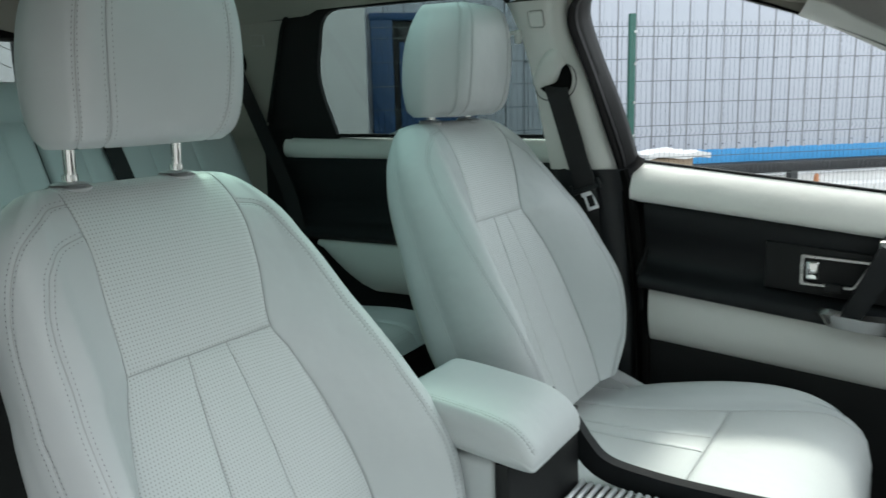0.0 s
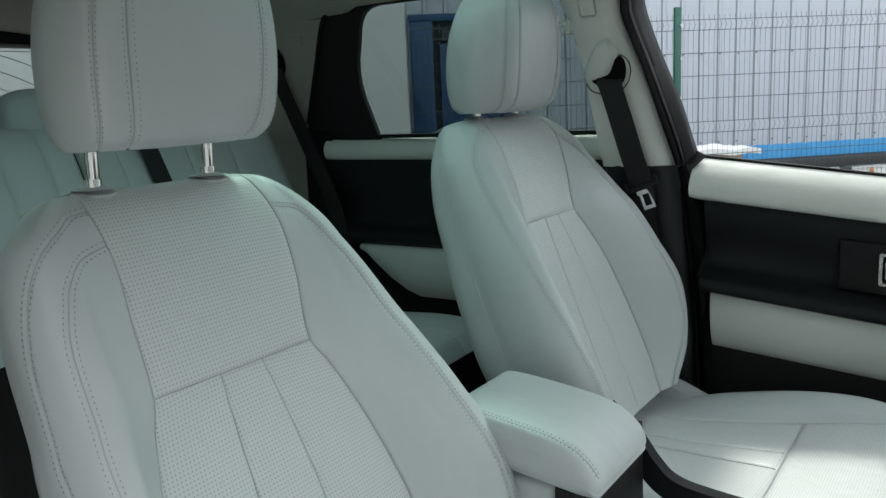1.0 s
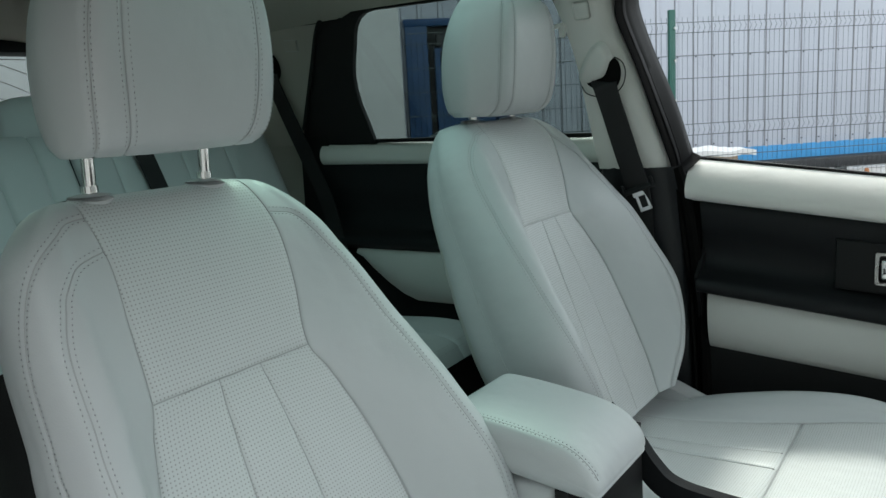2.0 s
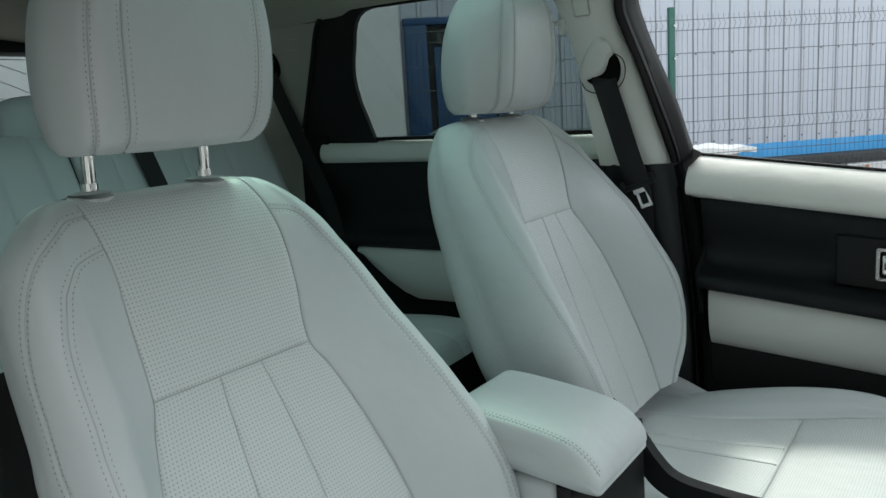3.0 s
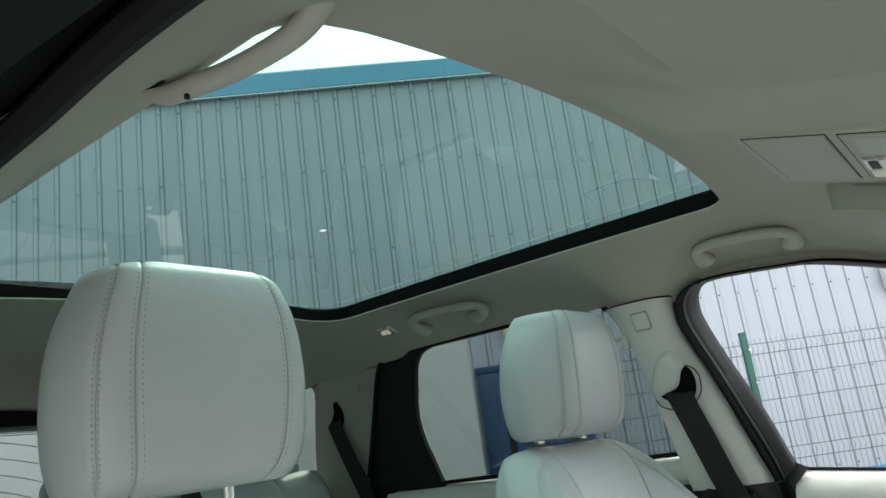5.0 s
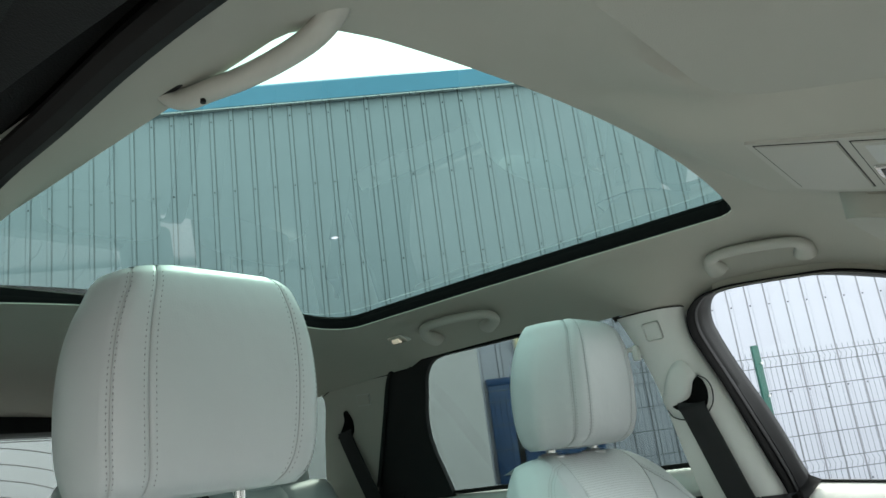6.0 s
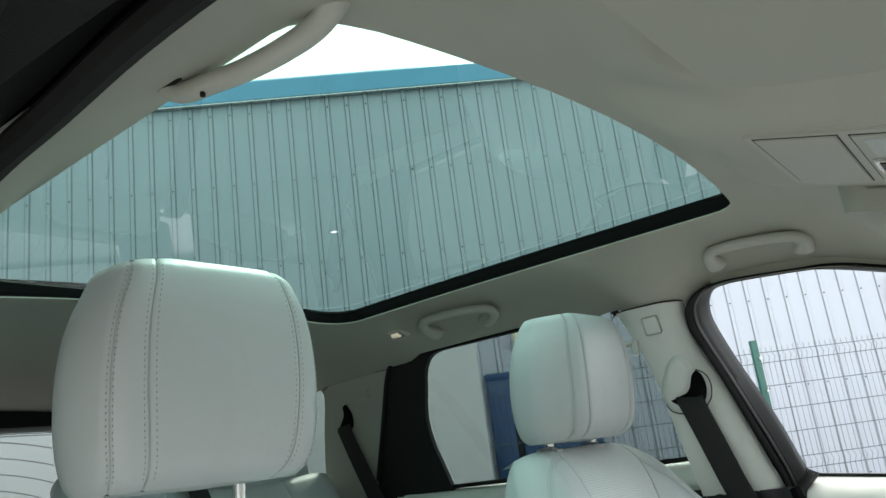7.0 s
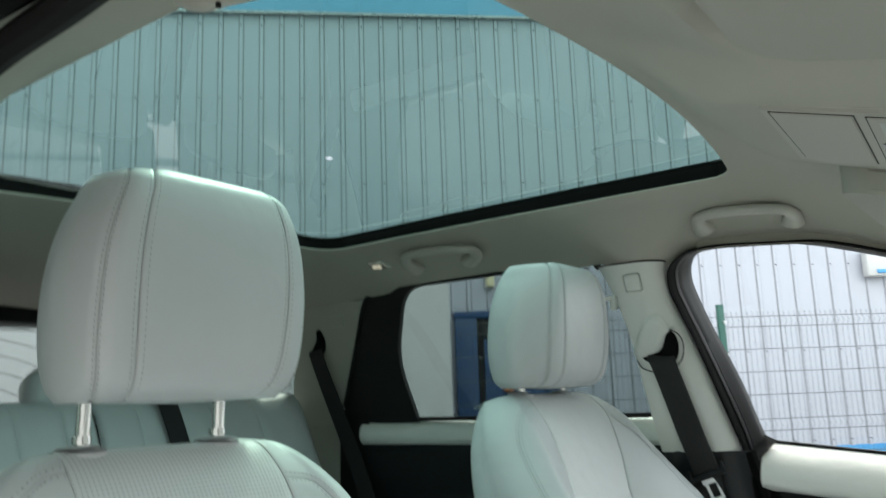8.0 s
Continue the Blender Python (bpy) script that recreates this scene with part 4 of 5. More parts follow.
# for each flank: s, c: panel half-width, W: outer half-width, h: bolster's rise
DRIVER = {-1: [(-0.37, 0.130, 0.150, 0.032), (-0.30, 0.134, 0.186, 0.060), (-0.20, 0.140, 0.200, 0.068), (-0.10, 0.128, 0.186, 0.048), (-0.03, 0.110, 0.178, 0.029), (0.0, 0.099, 0.173, 0.022),
               (0.07, 0.094, 0.168, 0.011), (0.12, 0.090, 0.162, 0.004), (0.15, 0.091, 0.151, 0.001), (0.175, 0.091, 0.131, -0.002), (0.19, 0.089, 0.114, -0.004), (0.197, 0.088, 0.102, -0.004)],
          1: [(-0.37, 0.140, 0.211, 0.033), (-0.30, 0.141, 0.252, 0.061), (-0.20, 0.143, 0.269, 0.069), (-0.10, 0.125, 0.262, 0.047), (-0.03, 0.103, 0.251, 0.029), (0.0, 0.089, 0.243, 0.022),
              (0.07, 0.103, 0.223, 0.011), (0.12, 0.108, 0.201, 0.004), (0.15, 0.106, 0.179, 0.0), (0.175, 0.102, 0.155, -0.003), (0.19, 0.100, 0.139, -0.005), (0.197, 0.099, 0.127, -0.005)]}
PASSENGER = {-1: [(-0.37, 0.130, 0.201, 0.042), (-0.30, 0.134, 0.242, 0.077), (-0.20, 0.140, 0.261, 0.088), (-0.10, 0.128, 0.244, 0.067), (-0.03, 0.105, 0.226, 0.051), (0.0, 0.094, 0.217, 0.042),
                  (0.07, 0.083, 0.199, 0.021), (0.12, 0.081, 0.182, 0.008), (0.15, 0.082, 0.164, 0.002), (0.175, 0.082, 0.142, -0.004), (0.19, 0.081, 0.126, -0.007), (0.197, 0.080, 0.114, -0.007)],
             1: [(-0.37, 0.135, 0.176, 0.022), (-0.30, 0.146, 0.220, 0.060), (-0.20, 0.142, 0.254, 0.082), (-0.10, 0.127, 0.257, 0.068), (-0.03, 0.099, 0.252, 0.056), (0.0, 0.084, 0.246, 0.047),
                 (0.07, 0.112, 0.228, 0.027), (0.12, 0.127, 0.209, 0.014), (0.15, 0.130, 0.192, 0.005), (0.175, 0.123, 0.171, -0.001), (0.19, 0.118, 0.155, -0.004), (0.197, 0.116, 0.142, -0.004)]}
# sewn lines on the flanks: (place across, s)
DRIVER_SEAMS = {-1: [[(-1.0, 0.138), (-1.69, 0.133), (-2.5, 0.123), (-3.05, 0.109), (-3.28, 0.091), (-3.48, 0.068), (-3.58, 0.038), (-3.62, -0.02), (-3.66, -0.10), (-3.6, -0.22), (-3.4, -0.365)],
                     [(-1.1, 0.172), (-2.0, 0.170), (-2.89, 0.160), (-3.55, 0.144), (-3.95, 0.124), (-4.22, 0.102), (-4.44, 0.073), (-4.55, 0.04), (-4.60, -0.02), (-4.56, -0.06), (-4.5, -0.20), (-4.3, -0.365)]],
                1: [[(1.0, 0.146), (1.3, 0.145), (1.96, 0.140), (2.29, 0.126), (2.69, 0.084), (2.79, 0.038), (2.81, -0.012), (2.79, -0.107), (2.80, -0.160), (2.87, -0.22), (2.9, -0.365)]]}
PASSENGER_SEAMS = {-1: [[(-1.0, 0.172), (-1.9, 0.166), (-2.7, 0.158), (-3.3, 0.144), (-3.6, 0.115), (-3.68, 0.080), (-3.70, 0.03), (-3.70, -0.012), (-3.58, -0.086), (-3.45, -0.160), (-3.3, -0.23), (-3.2, -0.30), (-3.2, -0.365)]],
                   1: [[(1.0, 0.148), (1.4, 0.138), (2.0, 0.112), (2.40, 0.085), (2.70, 0.027), (2.72, -0.05), (2.66, -0.118), (2.64, -0.181), (2.70, -0.25), (2.6, -0.29), (2.3, -0.32), (2.2, -0.365)]]}
FLANKS = {}


def curve_at(ctrl, k):
    k = min(max(k, 0.0), len(ctrl) - 1.0)
    i = min(int(k), len(ctrl) - 2)
    f = k - i
    p0, p1, p2, p3 = ctrl[max(i - 1, 0)], ctrl[i], ctrl[i + 1], ctrl[min(i + 2, len(ctrl) - 1)]
    return [0.5 * (2 * b + (c - a) * f + (2 * a - 5 * b + 4 * c - d) * f * f + (3 * b - a - 3 * c + d) * f ** 3)
            for a, b, c, d in zip(p0, p1, p2, p3)]


def back_at(k, s):
    """A point of the backrest: k = 0 the middle, 1 the panel seam, 4 the outer edge, 7 the middle of the rear."""
    key = (1 if k > 0 else -1, round(s, 5))
    if key not in FLANKS:
        FLANKS[key] = tuple(table(FLANKS["now"][key[0]], s)) + tuple(table(MIDDLE, s))
    c, W, h, r, T = FLANKS[key]
    e = min(0.040, 0.38 * (W - c))
    ctrl = [(0, r), (c, r + 0.002), (c + (W - c) * 0.38, r + h * 0.68), (W - e, r + h), (W - 0.12 * e, r + h - 0.6 * e),
            (W + 0.004, (r + h - 0.022) * 0.5 + (-T + 0.012) * 0.5), (W - 0.025, -T + 0.006), (0, -T - 0.010)]
    x, n = (c * abs(k), r + 0.002 * k * k) if abs(k) <= 1 else curve_at(ctrl[1:], abs(k) - 1)
    v = E_S * s + E_N * n
    return (math.copysign(x, k) if k else 0.0, v.y, v.z)


# v forwards along the cushion; c, W, h as above; r: height of the middle
CUSH = [(-0.02, 0.095, 0.210, -0.004, -0.368), (0.04, 0.098, 0.232, -0.003, -0.370), (0.14, 0.118, 0.248, 0.017, -0.368), (0.27, 0.155, 0.256, 0.031, -0.360),
        (0.37, 0.186, 0.256, 0.026, -0.352), (0.435, 0.204, 0.252, 0.010, -0.354), (0.475, 0.206, 0.243, -0.004, -0.372), (0.498, 0.198, 0.228, -0.010, -0.402), (0.506, 0.19, 0.216, -0.012, -0.44)]


def cush_at(k, v):
    c, W, h, r = table(CUSH, v)
    ctrl = [(0, r), (c, r + 0.002), (c + (W - c) * 0.45, r + h * 0.62), (W - 0.024, r + h), (W, r + h - 0.02),
            (W + 0.006, r + h - 0.08), (W - 0.01, -0.53), (0, -0.54)]
    x, z = curve_at(ctrl, abs(k))
    return (math.copysign(x, k) if k else 0.0, -0.105 - v, z)


def head_at(k, q):
    """Headrest hide: k runs round the plan from the rear middle over one side, the front and the other side; q from the bottom (0) to the top (1)."""
    hw = table([(0, 0.113), (0.05, 0.120), (0.2, 0.127), (0.45, 0.129), (0.65, 0.125), (0.8, 0.117), (0.9, 0.108), (0.96, 0.103), (1.0, 0.097)], q)[0]
    front = table([(0, 0.036), (0.05, 0.052), (0.15, 0.062), (0.4, 0.067), (0.65, 0.067), (0.8, 0.065), (0.9, 0.061), (0.96, 0.056), (1.0, 0.048)], q)[0]
    back = table([(0, -0.030), (0.06, -0.042), (0.3, -0.050), (0.6, -0.048), (0.8, -0.040), (0.92, -0.032), (1.0, -0.020)], q)[0]
    edge = FLANKS["head"][0 if k < 0 else 1]
    ctrl = [(0, back), (hw * 0.55, back), (hw * 0.86, back * 0.74), (hw * 0.985, back * 0.08), (hw * 0.985, front * 0.40), (hw * (edge + 0.20), front * 0.86), (hw * (edge - 0.05 * (1 - q)), front * 1.0), (0, front * 1.03)]
    x, n = curve_at(ctrl, abs(k))
    lift = (0.004 - 0.010 * max(0.0, x / hw - 0.55)) * (q > 0.5) * (q - 0.5) * 2
    return (math.copysign(x, k) if k else 0.0, -n - 0.012 - 0.010 * (q - 0.5), q * 0.187 + lift)


def line_on(f, path, lift=0.0005, n=60, core=None):
    """Points of a path of (k, s) on a surface, lifted a little away from the core of the body."""
    out = []
    for p in spline([(a, b, 0) for a, b in path], n):
        q = Vector(f(p.x, p.y))
        du = Vector(f(p.x + 0.02, p.y)) - Vector(f(p.x - 0.02, p.y))
        dv = Vector(f(p.x, p.y + 0.002)) - Vector(f(p.x, p.y - 0.002))
        nn = du.cross(dv)
        if nn.length < 1e-9:
            continue
        nn.normalize()
        if core is not None and nn.dot(q - core(p.y)) < 0:
            nn = -nn
        out.append(q + nn * lift)
    return out


def back_core(s):
    return E_S * s - E_N * 0.04


def head_core(q):
    return Vector((0, -0.012, q * 0.192))


def cush_core(v):
    return Vector((0, -0.105 - v, -0.46))


def sink(ob, lines, depth=0.0012, width=0.0042):
    """Press a mesh in along sewn lines."""
    pts = np.array([tuple(p) for line in lines for p in line])
    n = len(ob.data.vertices)
    co = np.empty(n * 3)
    ob.data.vertices.foreach_get("co", co)
    co = co.reshape(-1, 3)
    nor = np.empty(n * 3)
    ob.data.vertices.foreach_get("normal", nor)
    nor = nor.reshape(-1, 3)
    d = np.full(n, 9.0)
    for i in range(0, len(pts), 40):
        d = np.minimum(d, np.sqrt(((co[:, None, :] - pts[None, i:i + 40, :]) ** 2).sum(axis=2)).min(axis=1))
    out = nor * np.sign((nor * (co - co.mean(axis=0))).sum(axis=1).mean())
    co -= out * (depth * np.exp(-(d / width * 1.6) ** 2))[:, None]
    ob.data.vertices.foreach_set("co", co.ravel())
    ob.data.update()


def beside(pts, f, path, off, core):
    """A line of points running a little to one side of a seam on a surface."""
    uv = spline([(a, b, 0) for a, b in path], 140)
    out = []
    for i, p in enumerate(pts):
        t = (pts[min(i + 1, len(pts) - 1)] - pts[max(i - 1, 0)]).normalized()
        k, s = uv[min(i, len(uv) - 1)].x, uv[min(i, len(uv) - 1)].y
        n = (Vector(f(k + 0.02, s)) - Vector(f(k - 0.02, s))).cross(Vector(f(k, s + 0.002)) - Vector(f(k, s - 0.002))).normalized()
        if n.dot(p - core(s)) < 0:
            n = -n
        out.append(p + n.cross(t) * off + n * 0.0009)
    return out


def seam_lines(rows, parent, radius=0.0006, material=None):
    """Fine dark joints between sewn panels."""
    for pts in rows:
        part("seam", tube(pts, radius, 5), material or M_SEAM, parent)


def front_seat(flanks, seams, head_seams):
    seat = thing("front_seat", "pale leather front seat with perforated panels and double stitching", "car seat", group="front seats")
    FLANKS.clear()
    FLANKS["now"], FLANKS["head"] = flanks, head_seams
    back = new("backrest")
    back.parent = seat
    up, low = span(0.0, 0.197, 34), span(-0.365, 0.0, 40)
    full = span(-0.365, 0.197, 60)
    patch("upper_panel", back_at, span(-1, 1, 24, True), up, M_PERF, back, 0.0015, 0.004, "lrb", 0.002, "perforated leather shoulder panel")
    for a, b in ((-1, -0.27), (-0.27, 0.27), (0.27, 1)):
        patch("ribbed_panel", back_at, span(a, b, 14, True), low, M_PERF, back, 0.0012, 0.0040, "lrt", 0.003, "perforated leather insert")
    for s in (-1, 1):
        ks = span(1, 5.65, 170)
        hide = patch("bolster", back_at, [k * s for k in (ks if s > 0 else ks[::-1])], span(-0.365, 0.197, 210), M_HIDE, back, 0.0016, 0.005, "l" if s > 0 else "r", 0.0)
        sink(hide, [line_on(back_at, line, 0.0, 200) for line in seams[s]], 0.0011, 0.0042)
        ks = span(5.65, 7, 10, True)
        patch("rear_shell", back_at, [k * s for k in (ks if s > 0 else ks[::-1])], full, M_SHELL, back, 0.003, 0.006, "l" if s > 0 else "r", 0.0, "grey moulded seat back shell")
    # top of the back closed behind the shoulder panel
    cap = [[back_at(k, 0.197) for k in span(-5.65, 5.65, 60)], [back_at(k, 0.197)[:1] + tuple(Vector(back_at(7, 0.197))[1:]) for k in span(-5.65, 5.65, 60)]]
    part("top_cap", loft(cap), M_HIDE, back)
    rows = []
    for s in (-1, 1):
        for line in seams[s]:
            for off in (-0.0042, 0.0042):
                rows.append(beside(line_on(back_at, line, 0.0, 140), back_at, line, off, back_core))
    stitches("stitching", rows, back)
    lines = [line_on(back_at, line, -0.0009, 140, back_core) for s in (-1, 1) for line in seams[s]]
    lines += [line_on(back_at, [(k, q) for q in span(-0.36, 0.185 if abs(k) == 1 else 0.0, 24)], -0.0009, 70, back_core) for k in (-1.0, 1.0, -0.27, 0.27)]
    if flanks is PASSENGER:
        lines.append(line_on(back_at, [(-5.15, q) for q in span(-0.36, 0.13, 24)], -0.0002, 60, back_core))
    lines.append(line_on(back_at, [(k, 0.0) for k in span(-1, 1, 16)], -0.0008, 40, back_core))
    seam_lines(lines, back)
    cush = new("cushion")
    cush.parent = seat
    vs = span(-0.02, 0.505, 50)
    for a, b in ((-1, -0.25), (-0.25, 0.25), (0.25, 1)):
        patch("cushion_panel", cush_at, span(a, b, 14, True)[::-1], span(-0.02, 0.275, 36), M_PERF, cush, 0.003, 0.007, "lrt", 0.002, "perforated leather seat panel")
    patch("cushion_roll", cush_at, span(-1, 1, 30, True)[::-1], span(0.275, 0.505, 34), M_PERF, cush, 0.003, 0.007, "lrb", 0.002, "perforated leather front of the seat")
    for s in (-1, 1):
        ks = span(1, 3.7, 22, True)
        patch("cushion_bolster", cush_at, [k * s for k in (ks[::-1] if s > 0 else ks)], vs, M_HIDE, cush, 0.004, 0.010, "lr")
        ks = span(3.7, 6, 14, True)
        patch("cushion_side", cush_at, [k * s for k in (ks[::-1] if s > 0 else ks)], vs, M_HIDE, cush, 0.003, 0.008, "lr")
    fr = [[cush_at(k, 0.505) for k in span(-5, 5, 40)], [(cush_at(k, 0.505)[0], -0.605, -0.535) for k in span(-5, 5, 40)]]
    part("cushion_front", loft(fr), M_HIDE, cush)
    stitches("stitching", [line_on(cush_at, [(3.6 * s, q) for q in span(0.0, 0.485, 12)], 0.0004, core=cush_core) for s in (-1, 1)], cush)
    # dark tubes draw the shade inside the two cushion grooves
    seam_lines([line_on(cush_at, [(k, q) for q in span(0.0, 0.27, 12)], -0.0024, 50, cush_core) for k in (-0.25, 0.25)], cush, 0.0013, M_CREASE_SHADE)
    lines = [line_on(cush_at, [(k, q) for q in span(0.0, 0.49, 16)], -0.0012, 60, cush_core) for k in (-1.0, 1.0)]
    lines.append(line_on(cush_at, [(k, 0.275) for k in span(-1, 1, 16)], -0.0012, 50, cush_core))
    seam_lines(lines, cush, 0.0010)
    base = new("base")
    base.parent = seat
    part("valance", box((0.44, 0.46, 0.12), (0, -0.34, -0.585), 0.02), M_BLACK, base)
    for s in (-1, 1):
        part("rail", box((0.04, 0.55, 0.10), (0.19 * s, -0.34, -0.67), 0.008), M_BLACK, base)
        part("hinge_cover", prism([(-0.03, -0.29), (-0.062, -0.322), (-0.10, -0.348), (-0.15, -0.366), (-0.21, -0.376), (-0.27, -0.382), (-0.27, -0.46), (-0.03, -0.46)], "x", 0.196 * s, 0.246 * s, 0.014, None, 4), M_HIDE, base)
    # headrest, upright on two chrome posts
    head = new("headrest")
    head.parent = seat
    head.location = (0.0, 0.103, 0.206)
    qs = [0.0] + [0.5 - 0.5 * math.cos(math.pi * i / 44) for i in range(1, 44)] + [1.0]
    fold = lambda k, q: head_at(k if k <= 7 else -(14 - k), q)
    patch("front_panel", fold, span(6.0, 8.0, 26, True)[::-1], qs, M_HIDE, head, 0.0014, 0.004, "lr")
    for s in (-1, 1):
        for a, b, nm in ((5.0, 6.0, "edge_strip"), (1.0, 5.0, "side_panel")):
            ks = span(a, b, 14, True)
            patch(nm, head_at, [k * s for k in (ks[::-1] if s > 0 else ks)], qs, M_HIDE, head, 0.0014, 0.004, "lr")
        ks = span(0, 1.0, 6)
        patch("rear_panel", head_at, [k * s for k in (ks[::-1] if s > 0 else ks)], qs, M_HIDE, head, 0.0, 0.007, "")
    ring = [head_at(k, 1.0) for k in span(-7, 7, 56)][:-1]
    part("crown", loft([ring, [(p[0] * 0.5, -0.012 + (p[1] + 0.012) * 0.5 - 0.003, p[2] + 0.0020) for p in ring], [(p[0] * 0.05, -0.015, 0.1940) for p in ring]], True), M_HIDE, head)
    ring = [head_at(k, 0.0) for k in span(-7, 7, 56)][:-1]
    part("underside", loft([ring, [(p[0] * 0.05, -0.012, -0.003) for p in ring]], True), M_HIDE, head)
    rows = []
    for s in (-1, 1):
        for k0 in (6.0, 5.0):
            for dk in (-0.09, 0.09):
                rows.append(line_on(head_at, [((k0 + dk) * s, q) for q in span(0.04, 0.97, 14)], 0.0001, core=head_core))
    stitches("stitching", rows, head)
    seam_lines([line_on(head_at, [(k0 * s, q) for q in span(0.02, 0.99, 16)], -0.0006, 60, head_core) for s in (-1, 1) for k0 in (6.0, 5.0)], head)
    for s in (-1, 1):
        p = part("post", tube([(0.065 * s, 0.0, -0.05), (0.065 * s, -0.004, 0.03)], 0.0060, 14), M_CHROME, head, "chrome headrest post")
        part("collar", tube([(0.065 * s, 0.104, 0.162), (0.065 * s, 0.103, 0.1690), (0.065 * s, 0.103, 0.1712), (0.065 * s, 0.103, 0.1724)], 0.0200, 28, taper=[1, 1, 0.93, 0.6]), M_HIDE, back, "grey plastic post collar")
        part("sleeve", tube([(0.065 * s, 0.103, 0.174), (0.065 * s, 0.103, 0.180)], 0.0078, 14), M_CHROME, back, "chrome post sleeve")
    return seat


seat_a = front_seat(DRIVER, DRIVER_SEAMS, (0.69, 0.62))
seat_a.matrix_basis = pose(-0.362, 0.63, 1.098)
seat_a["label"] = "pale leather driver's seat with perforated panels and double stitching"
# deep black shell on the back of the driver's seat
rows = []
for s in span(-0.365, 0.07, 24):
    deep = 0.10 * smooth((0.07 - s) / 0.16)
    left, right, T = table(DRIVER[-1], s)[1] - 0.004, table(DRIVER[1], s)[1] - 0.02, table(MIDDLE, s)[1]
    ring = [(-left, -T + 0.022), (-left - 0.006, -T - 0.2 * deep), (-left - 0.002, -T - 0.75 * deep), (-left + 0.03, -T - deep), (0.0, -T - deep - 0.012), (right - 0.03, -T - deep), (right, -T - 0.6 * deep), (right, -T)]
    rows.append([(x, (E_S * s + E_N * n).y, (E_S * s + E_N * n).z) for x, n in ((p.x, p.y) for p in spline([(a, b, 0) for a, b in ring], 28))])
part("back_shell", loft(rows), M_BLACK, seat_a, "black moulded shell on the back of the seat", 60)
seat_b = front_seat(PASSENGER, PASSENGER_SEAMS, (0.45, 0.66))
seat_b.matrix_basis = pose(0.370, 0.673, 1.132)
seat_b["label"] = "pale leather passenger seat with perforated panels and double stitching"
for o in seat_a.children + seat_b.children:
    if o.name.startswith("headrest") and o.parent == seat_b:
        o.location.z -= 0.028
    elif o.name.startswith("headrest"):
        o.scale.x, o.scale.z, o.location.x = 0.92, 0.972, 0.012
        for p in o.children:
            if p.name.startswith("post"):
                p.scale.x, p.location.x = 1 / 0.92, -0.012 / 0.92

# ---- centre console and armrest ----
arm = thing("armrest", "padded pale leather armrest lid between the front seats", "armrest")
prof = [(0.576, 0.932), (0.580, 0.962), (0.571, 0.980), (0.545, 0.983), (0.48, 0.977), (0.43, 0.969), (0.402, 0.957), (0.383, 0.937), (0.380, 0.919), (0.394, 0.911), (0.50, 0.922), (0.560, 0.924), (0.576, 0.932)]
ring2 = [(p.x, p.y) for p in spline([(a, b, 0) for a, b in prof], 96)][:-1]
mid = lambda y: 0.95 + 0.10 * (y - 0.494)
rows = []
for t in span(-1, 1, 36):
    u = max(0, (abs(t) - 0.84) / 0.16)
    inset = 0.012 * (1 - math.sqrt(max(0, 1 - u * u)))
    rows.append([(0.078 * t - 0.048, 0.494 + (y - 0.494) * (1 - inset / 0.11), mid(y) + (z - mid(y)) * (1 - inset / 0.026)) for y, z in ring2])
tip = rows[0], rows[-1]
for f in (0.6, 0.2, 0.01):
    rows.append([(x, 0.494 + (y - 0.494) * f, 0.95 + 0.1 * (y - 0.494) * f + (z - 0.95 - 0.1 * (y - 0.494)) * f) for x, y, z in tip[1]])
    rows.insert(0, [(x, 0.494 + (y - 0.494) * f, 0.95 + 0.1 * (y - 0.494) * f + (z - 0.95 - 0.1 * (y - 0.494)) * f) for x, y, z in tip[0]])
lid = part("lid", loft(rows, True), M_HIDE, arm, "padded leather lid", 60)
edge = [(y, z) for y, z in ring2 if z > 0.945 + 0.1 * (y - 0.494)]
sink(lid, [[(x, y, z) for y, z in edge] for x in (-0.048 - 0.066,)], 0.0014)
seam_lines([[(-0.048 - 0.066, y, z - 0.0011) for y, z in edge]], arm, 0.0005)
stitches("stitching", [[(-0.048 + x, y, z - 0.0002) for y, z in edge] for x in (-0.0695, -0.0625)], arm)
console = thing("centre_console", "black and pale centre console with a chrome-ribbed tray", "console")
part("armrest_box", box((0.140, 0.17, 0.42), (-0.048, 0.515, 0.705), 0.012, 3), M_HIDE, console, "pale side of the armrest box")
part("box_front", prism([(0.432, 0.47), (0.432, 0.915), (0.412, 0.915), (0.405, 0.47)], "x", -0.122, 0.10, 0.006), M_BLACK, console)
part("body", prism([(0.42, 0.40), (0.42, 0.792), (-0.55, 0.80), (-0.55, 0.40)], "x", -0.115, 0.105, 0.012), M_BLACK, console)
for x, rise in ((-0.112, []), (0.109, [(0.109, 0.47, 0.915), (0.109, 0.435, 0.885), (0.109, 0.408, 0.850)])):
    part("side_rail", strip(spline(rise + [(x, 0.38, 0.826), (x, 0.33, 0.816), (x, 0.227, 0.812), (x, 0.0, 0.818), (x, -0.5, 0.84)], 40), 0.020, 0.03, (1, 0, 0)), M_SOFT, console, "grey-black raised rim")
tray = part("tray", box((0.19, 0.30, 0.016), (-0.005, 0.255, 0.797), 0.004), M_BLACK, console)
for i in range(24):
    part("chrome_rib", box((0.180, 0.0075, 0.008), (-0.005, 0.398 - i * 0.0115, 0.808), 0.003, 2, turn=Euler((0.25, 0, 0)).to_matrix()), M_SKY_METAL, tray)

# ---- rear bench ----
RB = radians(24)
R_S, R_N = Vector((0, math.sin(RB), math.cos(RB))), Vector((0, -math.cos(RB), math.sin(RB)))


